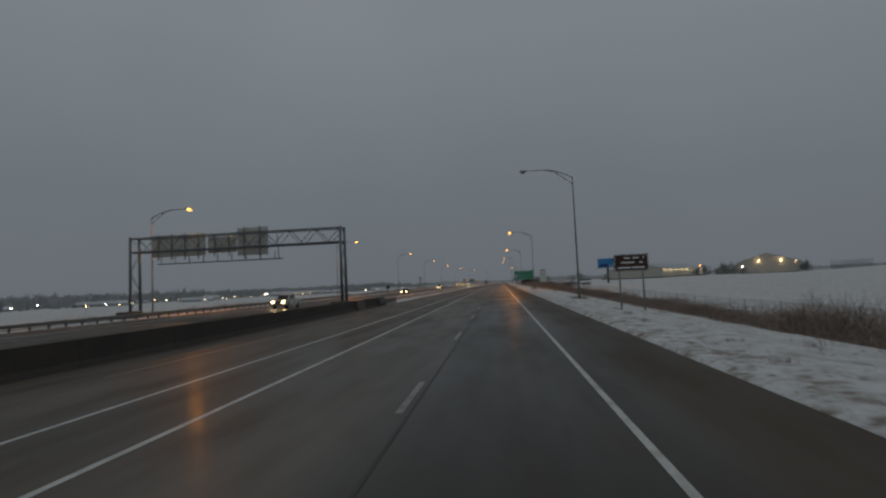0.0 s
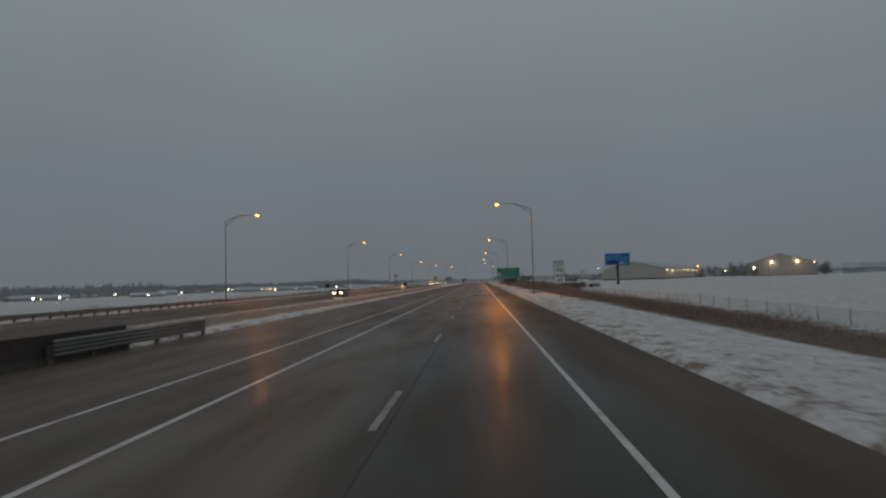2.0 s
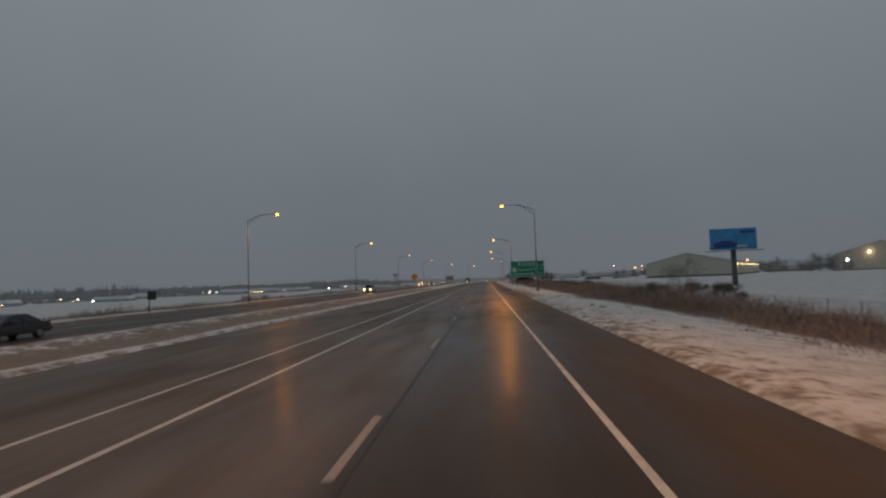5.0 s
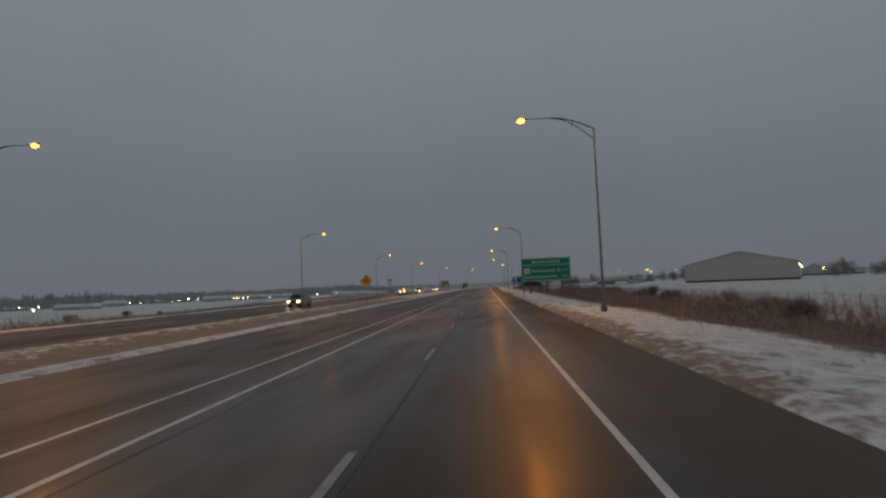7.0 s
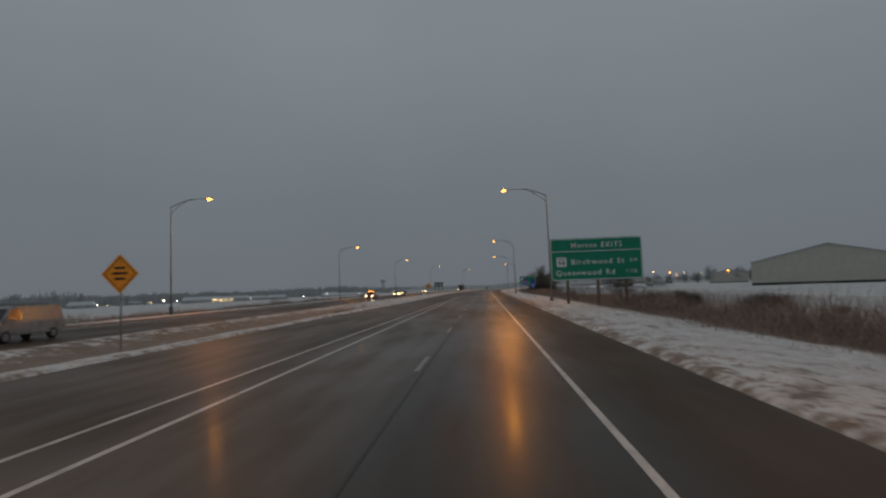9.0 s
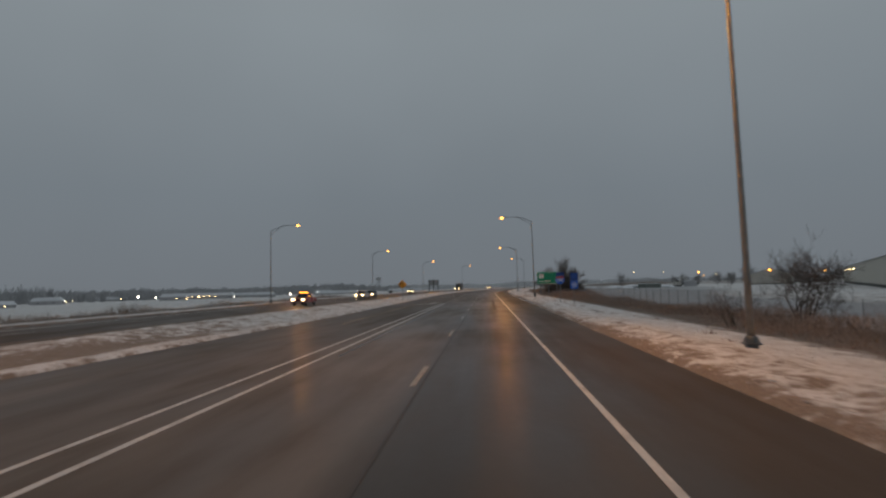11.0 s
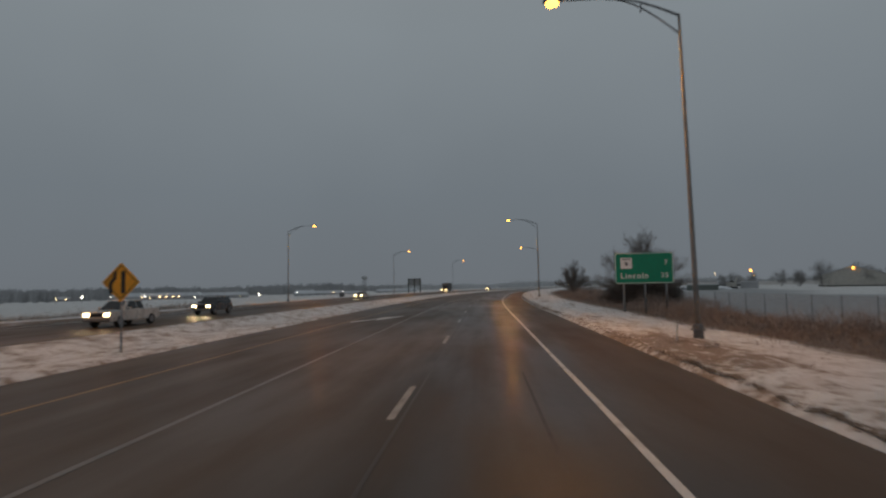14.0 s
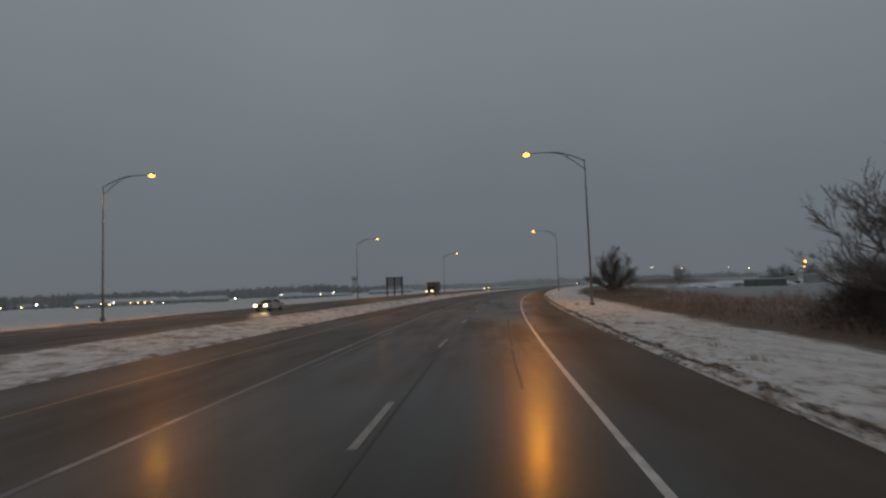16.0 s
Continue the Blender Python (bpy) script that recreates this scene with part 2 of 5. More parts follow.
M_GROUND = ground_material()
M_WHITE_LINE = plain("worn_white_paint", (0.60, 0.59, 0.56), 0.5, vary=0.18, scale=14, grime=(0.16, 0.14, 0.12))
M_YELLOW_LINE = plain("worn_yellow_paint", (0.30, 0.175, 0.06), 0.55, vary=0.25, scale=14, grime=(0.10, 0.07, 0.04))
M_FAINT_LINE = plain("rubbed_white_paint", (0.17, 0.162, 0.15), 0.5, vary=0.3, scale=14, grime=(0.09, 0.08, 0.07))
M_DASH = plain("scuffed_white_paint", (0.32, 0.305, 0.28), 0.55, vary=0.3, scale=14, grime=(0.08, 0.07, 0.06))
M_JOINT = plain("dusty_joint_seal", (0.030, 0.025, 0.020), 0.5, vary=0.3, scale=20)
M_SEAL = plain("tar_seal", (0.085, 0.080, 0.078), 0.6, vary=0.3, scale=20)
M_SEAL.node_tree.nodes["Principled BSDF"].inputs["Specular IOR Level"].default_value = 0.12
M_WETSEAL = plain("wet_smooth_seal", (0.092, 0.074, 0.058), 0.12, vary=0.2, scale=8)
M_WETSEAL.node_tree.nodes["Principled BSDF"].inputs["Specular IOR Level"].default_value = 0.04
M_STEEL = plain("galvanised_steel", (0.24, 0.25, 0.26), 0.45, 0.7, 0.18, 7, (0.15, 0.13, 0.12))
M_DARKSTEEL = plain("weathered_dark_steel", (0.13, 0.135, 0.14), 0.5, 0.6, 0.2, 7)
M_GANTRY = plain("grey_gantry_steel", (0.19, 0.205, 0.225), 0.5, 0.35, 0.15, 5, (0.13, 0.125, 0.125))
M_POLE = plain("grey_lamp_pole_steel", (0.23, 0.225, 0.22), 0.5, 0.35, 0.15, 4, (0.15, 0.135, 0.12))
M_CONCRETE = plain("dark_wet_concrete", (0.055, 0.043, 0.036), 0.8, 0, 0.25, 5, (0.03, 0.023, 0.019), bumps=0.3)
M_PALE_CONCRETE = plain("pale_concrete", (0.125, 0.105, 0.092), 0.75, 0, 0.2, 5, (0.10, 0.08, 0.07), bumps=0.3)
M_ALU = plain("sign_back_aluminium", (0.64, 0.62, 0.57), 0.55, 0.0, 0.08, 3, (0.48, 0.44, 0.39))
M_GREEN = plain("green_sign_sheeting", (0.004, 0.25, 0.145), 0.62, 0, 0.10, 3)
M_BROWN = plain("brown_sign_sheeting", (0.055, 0.022, 0.014), 0.62, 0, 0.12, 3)
M_BLUE = plain("blue_sign_sheeting", (0.02, 0.12, 0.52), 0.62, 0, 0.12, 3)
M_DARKBLUE = plain("dark_blue_sign_sheeting", (0.02, 0.06, 0.24), 0.62, 0, 0.12, 3)
M_RED = plain("red_sign_sheeting", (0.40, 0.06, 0.07), 0.62, 0, 0.12, 3)
M_ORANGE = plain("orange_sign_sheeting", (0.88, 0.36, 0.02), 0.62, 0, 0.10, 3)
M_SIGNWHITE = plain("white_sign_sheeting", (0.84, 0.84, 0.82), 0.4, 0, 0.08, 3)
M_BLACK = plain("black_legend", (0.012, 0.012, 0.012), 0.5, 0, 0.1, 3)
M_BILL = plain("billboard_blue_print", (0.04, 0.26, 0.54), 0.45, 0, 0.2, 0.9, (0.03, 0.16, 0.36))
M_WOODPOST = plain("weathered_timber_post", (0.15, 0.12, 0.10), 0.8, 0, 0.25, 9)
M_BARK = plain("bare_bark", (0.10, 0.082, 0.071), 0.9, 0, 0.3, 6)
M_GREYBARK = plain("grey_bare_bark", (0.205, 0.178, 0.160), 0.9, 0, 0.3, 6)
M_SIDING = plain("cream_metal_siding", (0.50, 0.485, 0.425), 0.55, 0.1, 0.07, 0.6)
M_PLINTH = plain("dark_plinth", (0.035, 0.04, 0.032), 0.7, 0, 0.2, 3)
M_ROOF = plain("snow_dusted_roof", (0.50, 0.52, 0.55), 0.7, 0, 0.12, 0.5, (0.3, 0.31, 0.33))
M_SIDING2 = plain("grey_brown_siding", (0.46, 0.44, 0.40), 0.6, 0, 0.12, 0.7)
M_FARWALL = plain("grey_walls", (0.40, 0.40, 0.41), 0.7, 0, 0.2, 0.2)
M_SNOWROOF = plain("snow_covered_roof", (0.72, 0.74, 0.77), 0.8, 0, 0.08, 0.3)
M_TYRE = plain("tyre_rubber", (0.015, 0.015, 0.015), 0.8, 0, 0.2, 20)
M_RIM = plain("wheel_rim", (0.28, 0.28, 0.29), 0.4, 0.7, 0.1, 20)
M_GLASSDARK = plain("dark_car_glass", (0.012, 0.014, 0.017), 0.12, 0, 0.1, 5)
M_SODIUM = plain("lit_sodium_lens", (0.9, 0.6, 0.3), 0.4, emit=(1.0, 0.40, 0.050), power=6.0)
M_UNLIT = plain("unlit_lamp_lens", (0.3, 0.28, 0.24), 0.3)
M_HEAD = plain("lit_headlamp", (0.9, 0.85, 0.7), 0.3, emit=(1.0, 0.72, 0.36), power=10.0)
M_MARKER = plain("lit_amber_marker", (0.9, 0.4, 0.05), 0.3, emit=(1.0, 0.36, 0.03), power=5.0)
M_TAILDARK = plain("red_tail_lens", (0.16, 0.012, 0.012), 0.25)
M_WARMLAMP = plain("lit_warm_lamp", (0.9, 0.8, 0.6), 0.3, emit=(1.0, 0.70, 0.32), power=10.0)
M_COOLLAMP = plain("lit_white_lamp", (0.9, 0.9, 0.85), 0.3, emit=(1.0, 0.93, 0.78), power=9.0)


def weeds_material(name, a, b_):
    m, n, l, b = new_mat(name)
    g = n.new("ShaderNodeNewGeometry")
    c = ramp(n, l, g.outputs["Random Per Island"], [(0.0, a), (0.6, b_), (1.0, tuple(k * 1.5 for k in b_))])
    t = tex(n, l, "noise", 0.4, 3)
    l.new(mixed(n, l, ramp(n, l, t.outputs["Fac"], [(0.4, 0.0), (0.65, 0.6)]), c, a), b.inputs["Base Color"])
    b.inputs["Roughness"].default_value = 0.9
    return m


M_WEEDS = weeds_material("dead_brown_weeds", (0.19, 0.145, 0.12), (0.335, 0.26, 0.22))
M_GREYWEEDS = weeds_material("dead_grey_weeds", (0.19, 0.165, 0.145), (0.34, 0.30, 0.265))
# distance haze is painted into both far woods: base colours lifted towards the sky
M_FARTREES = weeds_material("hazed_far_trees", (0.34, 0.345, 0.355), (0.46, 0.465, 0.475))
M_HORIZON = weeds_material("hazed_horizon_trees", (0.46, 0.47, 0.485), (0.54, 0.545, 0.555))
# bark of the distant farm trees, paled to carry haze in its colour
M_HAZEBARK = plain("hazed_bark", (0.25, 0.24, 0.235), 0.9, 0, 0.25, 6)


# ---- mesh helpers ----
def mesh_of(name, bm):
    me = bpy.data.meshes.new(name)
    bm.normal_update()
    bm.to_mesh(me)
    bm.free()
    return me


def part(name, bm, material, parent=None, label=""):
    me = mesh_of(name, bm) if isinstance(bm, bmesh.types.BMesh) else bm
    if not me.materials:
        me.materials.append(material)
    ob = new(name, me)
    if parent:
        ob.parent = parent
    if label:
        ob["label"] = label
    return ob


def thing(name, m, label, category, group="", kind=""):
    ob = new(name)
    ob.empty_display_size = 0.3
    ob.matrix_basis = m
    return tagged(ob, label, category, group, kind)


def box(bm, c, d, m=None, bevel=0.0):
    r = bmesh.ops.create_cube(bm, size=1.0)
    bmesh.ops.transform(bm, matrix=Matrix.LocRotScale(c, None, d), verts=r["verts"])
    if bevel:
        es = list({e for v in r["verts"] for e in v.link_edges})
        r2 = bmesh.ops.bevel(bm, geom=es, offset=bevel, segments=2, profile=0.7, affect="EDGES")
        vs = list({v for f in r2["faces"] for v in f.verts} | {v for v in r["verts"] if v.is_valid})
    else:
        vs = r["verts"]
    if m:
        bmesh.ops.transform(bm, matrix=m, verts=vs)
    return bm


def tube(bm, pts, radii, n=8, cap=True):
    """A round bar along pts, of the given radii."""
    rings = []
    for i, p in enumerate(pts):
        p = Vector(p)
        a, b = Vector(pts[max(0, i - 1)]), Vector(pts[min(len(pts) - 1, i + 1)])
        d = (b - a).normalized()
        x = d.orthogonal().normalized() if abs(d.z) < 0.999 else Vector((1, 0, 0))
        x = (x - d * x.dot(d)).normalized()
        y = d.cross(x)
        r = radii[i] if isinstance(radii, (list, tuple)) else radii
        rings.append([bm.verts.new(p + (x * math.cos(2 * math.pi * k / n) + y * math.sin(2 * math.pi * k / n)) * r) for k in range(n)])
    for a, b in zip(rings, rings[1:]):
        for k in range(n):
            bm.faces.new((a[k], a[(k + 1) % n], b[(k + 1) % n], b[k])).smooth = n > 5
    if cap:
        bm.faces.new(list(reversed(rings[0])))
        bm.faces.new(rings[-1])
    return bm


def prism(bm, outline, y0, y1):
    """An outline in x, z drawn out along y."""
    a = [bm.verts.new((x, y0, z)) for x, z in outline]
    b = [bm.verts.new((x, y1, z)) for x, z in outline]
    n = len(outline)
    bm.faces.new(a)
    bm.faces.new(list(reversed(b)))
    for i in range(n):
        bm.faces.new((a[i], b[i], b[(i + 1) % n], a[(i + 1) % n]))
    bmesh.ops.recalc_face_normals(bm, faces=bm.faces[:])
    return bm


def B():
    return bmesh.new()


# ---- ground and roads ----
def sheet(name, ss, us, height, extra, material):
    """A sheet over the road's own coordinates; us and height may depend on s."""
    vs, fs, cols = [], [], {k: [] for k in ("u", *extra)}
    for s in ss:
        row = us(s)
        for u in row:
            vs.append(place(s, u, height(s, u)))
            cols["u"].append(u)
            for k, f in extra.items():
                cols[k].append(f(s, u))
    w = len(us(ss[0]))
    for i in range(len(ss) - 1):
        for j in range(w - 1):
            a = i * w + j
            fs.append((a, a + 1, a + w + 1, a + w))
    me = bpy.data.meshes.new(name)
    me.from_pydata(vs, [], fs)
    for k, vals in cols.items():
        me.attributes.new(k, "FLOAT", "POINT").data.foreach_set("value", vals)
    me.polygons.foreach_set("use_smooth", [True] * len(fs))
    me.materials.append(material)
    me.update()
    return new(name, me)


SS = [-260, -160, -90, -50, -25] + [k * 0.9 - 12 for k in range(0, 625)] + [560, 580, 600, 625, 650, 680, 700, 740, 800, 880, 1000, 1200, 1500, 2000, 2800, 4000]


def ground_us(s):
    le, on = left_edge(s), opp_near(s)
    r = [RIGHT_EDGE + d for d in (-0.7, -0.3, -0.1, 0.05, 0.2, 0.35, 0.55, 0.8, 1.1, 1.5, 2.0, 2.6, 3.3, 4.2, 5.2, 6.2, 7.4, 8.8, 10.5, 12.5, 14.5, 17, 20, 24, 29, 31, 34, 36, 41, 46, 53, 60, 68, 80, 92, 105, 135, 170, 210, 260, 330, 420, 560, 760, 1000)]
    m = [on + (le - on) * k / 12 for k in range(1, 12)]
    m = [on - 0.7, on - 0.3, on - 0.1, on + 0.05, on + 0.2, on + 0.35, *m[0:], le - 0.35, le - 0.2, le - 0.05, le + 0.1, le + 0.3, le + 0.7]
    l = [OPP_FAR + d for d in (-2800, -1700, -1000, -600, -380, -240, -150, -100, -70, -50, -36, -27, -20, -15, -11, -8, -5.5, -3.5, -2, -1.2, -0.7, -0.35, -0.2, -0.05, 0.1, 0.3, 0.7)]
    return sorted(l) + sorted(m) + [-8, 0] + r


def snow_band(d):
    """Ploughed snow left along the median's edge, by the distance from the asphalt."""
    return ease(0.15, 0.6, d) * (1 - ease(1.4, 2.6, d))


def grassy(s, u):
    le, on = left_edge(s), opp_near(s)
    if u > RIGHT_EDGE:
        k = 0.40 + 0.55 * ease(10.3, 13.8, u) - (0.68 - 0.36 * ease(300, 335, s)) * ease(17, 22, u) - 0.12 * ease(24, 60, u) - 0.3 * ease(325, 350, s) * ease(45, 80, u) + 0.45 * ease(650, 900, s)
        return k
    if u > on:
        k = 0.46 + 0.02 * ease(300, 345, s) + 0.12 * ease(on + 3, on, u)
        k += 0.06 * math.sin(math.pi * (le - u) / max(0.1, le - on)) * (1 - ease(300, 345, s))
        return k - 0.30 * snow_band(le - u) * (1 - ease(300, 345, s))
    return 0.36 + 0.40 * ease(-38.2, -42, u) * (1 - 0.6 * ease(380, 440, s)) - 0.34 * ease(-49, -58, u) + 0.25 * ease(600, 900, s) if u < -38 else 0.80


def soily(s, u):
    if u > RIGHT_EDGE:
        sandy = 0.26 * ((1.7 * ease(374, 377.5, s) * (1 - ease(384.5, 387, s)) + 0.35 * ease(385, 388, s) * (1 - ease(398, 404, s))) * (1 - ease(7.8, 8.8, u)) + ease(190, 204, s) * (1 - ease(222, 240, s)) * (1 - ease(5.6, 6.8, u)) + 0.55 * ease(280, 292, s) * (1 - ease(310, 322, s)) * (1 - ease(6.4, 8.4, u)))
        return sandy + 0.34 + (0.27 - 0.09 * (1 - ease(110, 150, s)) - 0.15 * ease(262, 300, s)) * (1 - ease(5.1, 7.4, u)) - 0.24 * ease(8, 10, u) + 0.35 * ease(270, 310, s) * (1 - ease(358, 366, s)) * (1 - ease(5.0, 5.5, u))
    if u > opp_near(s):
        le = left_edge(s)
        mid = math.sin(math.pi * min(1.0, max(0.0, (le - u) / max(0.1, le - opp_near(s)))))
        return 0.42 + (0.70 * mid ** 1.5 - 0.25 * snow_band(le - u)) * (1 - ease(300, 340, s)) + 0.10 * (1 - ease(0.2, 0.9, le - u))
    return 0.22 if u < -39 else 0.55


def frosty(s, u):
    """The flat frozen field between the roadside ditch and the open snow."""
    far = 37 + 28 * ease(375, 450, s) + 22 * ease(480, 560, s)
    return ease(19.5, 22.5, u) * (1 - ease(far - 2, far + 2.5, u)) * ease(282, 305, s) * (1 - ease(640, 800, s))


ground = sheet("ground", SS, ground_us, ground_z, {"grass": grassy, "soil": soily, "frost": frosty}, M_GROUND)
tagged(ground, "snow-covered ground with brown grass and dirty verges", "ground", kind="structure")

RS = [-200, -100, -40] + list(range(-12, 560, 4)) + [580, 600, 625, 650, 680, 700, 740, 800, 900, 1100, 1500]


def road_us(s):
    le = left_edge(s) - 0.55
    return [le + (RIGHT_EDGE + 0.55 - le) * k / 30 for k in range(31)]


def road_dirt(s, u):
    return 0.15 + 0.60 * ease(2.2, 3.0, u) + 0.50 * (1 - ease(-2.6, -1.6, u)) * ease(-9.6, -9.0, u) + 0.60 * (1 - ease(-9.9, -9.0, u)) + 0.15 * (1 - ease(-8.3, -7.6, u)) * ease(-12, -9, u)


def road_dry(s, u):
    return 0.62 * (1 - ease(-6.5, -4.8, u)) + 0.35 * (1 - ease(-3.0, -1.4, u)) * ease(-6.5, -4.8, u) + 0.8 * ease(2.0, 3.4, u) + 0.24 * ease(62, 90, s) * (1 - ease(100, 124, s)) * ease(-5.0, -4.0, u)


# the worn mask pales the left lanes for wear and for painted-in lamp glow
road = sheet("road", RS, road_us, lambda s, u: road_z(u), {"dirt": road_dirt, "dry": road_dry, "worn": lambda s, u: (0.8 + 0.2 * ease(-7.0, -5.4, u)) * (1 - ease(-2.4, -1.5, u)) * (1 - 0.6 * ease(290, 350, s))}, M_ROAD)
tagged(road, "wet dark asphalt highway with shoulders", "road", kind="structure")


def opp_us(s):
    a, b = OPP_FAR - 0.55, opp_near(s) + 0.55
    return [a + (b - a) * k / 18 for k in range(19)]


opp_road = sheet("opposite_road", RS, opp_us, lambda s, u: road_z(u), {"dirt": lambda s, u: 0.45 + 0.4 * (1 - ease(-34.5, -33.4, u)) + 0.4 * ease(-25.5, -24.5, u), "dry": lambda s, u: 0.12, "worn": lambda s, u: 0.12}, M_OPP)
tagged(opp_road, "wet dark asphalt carriageway across the median", "road", kind="structure")


def line(name, s0, s1, uf, w, mat, parent, step=6.0, label=""):
    n = max(1, int((s1 - s0) / step))
    vs, fs = [], []
    for i in range(n + 1):
        s = s0 + (s1 - s0) * i / n
        u = uf(s) if callable(uf) else uf
        for d in (-w / 2, w / 2):
            vs.append(place(s, u + d, road_z(u + d) + 0.005))
    for i in range(n):
        a = 2 * i
        fs.append((a, a + 1, a + 3, a + 2))
    me = bpy.data.meshes.new(name)
    me.from_pydata(vs, [], fs)
    me.materials.append(mat)
    return part(name, me, mat, parent, label)


DASH0, DASH_STEP = 20.67, 12.19
LINE_A = -5.62


def line_b(s):
    return float(np.interp(s, (-60, 28, 104, 160, 219, 306, 358), (-8.88, -8.28, -7.78, -7.52, -7.20, -6.44, -6.04)))


line("edge_line", -60, 900, 1.83, 0.125, M_WHITE_LINE, road, label="solid white edge line")
line("gore_line", -60, 358, LINE_A, 0.15, M_WHITE_LINE, road, label="solid white line")
line("gore_line", -60, 358, line_b, 0.14, M_WHITE_LINE, road, label="solid white line converging on its neighbour")
line("shoulder_line", 322, 900, -9.75, 0.13, M_YELLOW_LINE, road, label="worn yellow edge line")
line("shoulder_line", 24, 38, lambda s: -12.1 + (s - 24) * 0.02, 0.13, M_FAINT_LINE, road, label="rubbed-out white line")
for s0, s1 in ((104, 136), (186, 232), (304, 338), (428, 440)):
    line("seal_strip", s0, s1, -5.12, 0.09, M_WETSEAL, road, label="smooth wet sealed strip")
line("joint_seal", -40, 640, -1.64, 0.06, M_JOINT, road, label="dark tar-sealed joint")
for s0, s1, u0, w in ((335.1, 338.5, 0.56, 0.28), (338.9, 343.2, 0.58, 0.30), (343.6, 347.8, 0.58, 0.33), (348.1, 352.3, 0.60, 0.33), (352.7, 357.1, 0.62, 0.30), (357.4, 366, 0.66, 0.19), (368.5, 376, 0.70, 0.06), (424, 431, 0.70, 0.07), (432, 446, 0.75, 0.08)):
    line("joint_seal", s0, s1, lambda s: u0 + 0.03 * noise.noise((s * 0.5, 1.0, 4.0)), w, M_SEAL, road, 1.2, label="dark tar patch along a crack")
for s0, u0, u1 in ((343.4, -0.25, 0.40), (348.0, 0.35, 0.62), (326.2, -0.6, 0.7)):
    line("joint_seal", s0, s0 + 0.07, (u0 + u1) / 2, u1 - u0, M_SEAL, road, 1.0, label="thin dark crack across the lane")
line("lane_line", 361, 700, LINE_A, 0.13, M_FAINT_LINE, road, label="rubbed white lane line")
for k in range(-2, 42):
    s = DASH0 + DASH_STEP * k
    line("lane_dash", s - 3.05, s, -1.83, 0.14, M_DASH, road, 1.6)
for k in range(30, 42):
    s = DASH0 + DASH_STEP * k - 0.6
    line("lane_dash", s - 3.05, s, LINE_A, 0.135, M_DASH, road, 1.6)
line("edge_line", -60, 900, -33.5, 0.24, M_WHITE_LINE, opp_road, label="solid white edge line")
line("edge_line", -60, 900, lambda s: opp_near(s) - 1.4, 0.14, M_YELLOW_LINE, opp_road, label="solid yellow edge line")
for k in range(-2, 60):
    line("lane_dash", 12.19 * k, 12.19 * k + 3.05, -29.6, 0.14, M_WHITE_LINE, opp_road, 1.6)


def merge_arrow(s, u):
    """A long slanted merge arrow with a barbed head, painted on the lane."""
    outline = ((-1.32, -3.0), (-1.62, -2.2), (-0.16, 0.97), (-0.3, 1.72), (1.43, 3.23), (0.07, -1.55), (-0.14, 0.06))
    vs = [place(s + b, u + a, road_z(u + a) + 0.006) for a, b in outline]
    me = bpy.data.meshes.new("merge_arrow")
    me.from_pydata(vs, [], [(0, 6, 2, 1), (2, 6, 4, 3), (6, 5, 4)])
    part("merge_arrow", me, M_WHITE_LINE, road, "white merge arrow painted on the asphalt")


merge_arrow(360.0, -7.7)
merge_arrow(402.1, -7.95)


# ---- street lamps ----
POLE_H, ARM = 13.10, 5.3


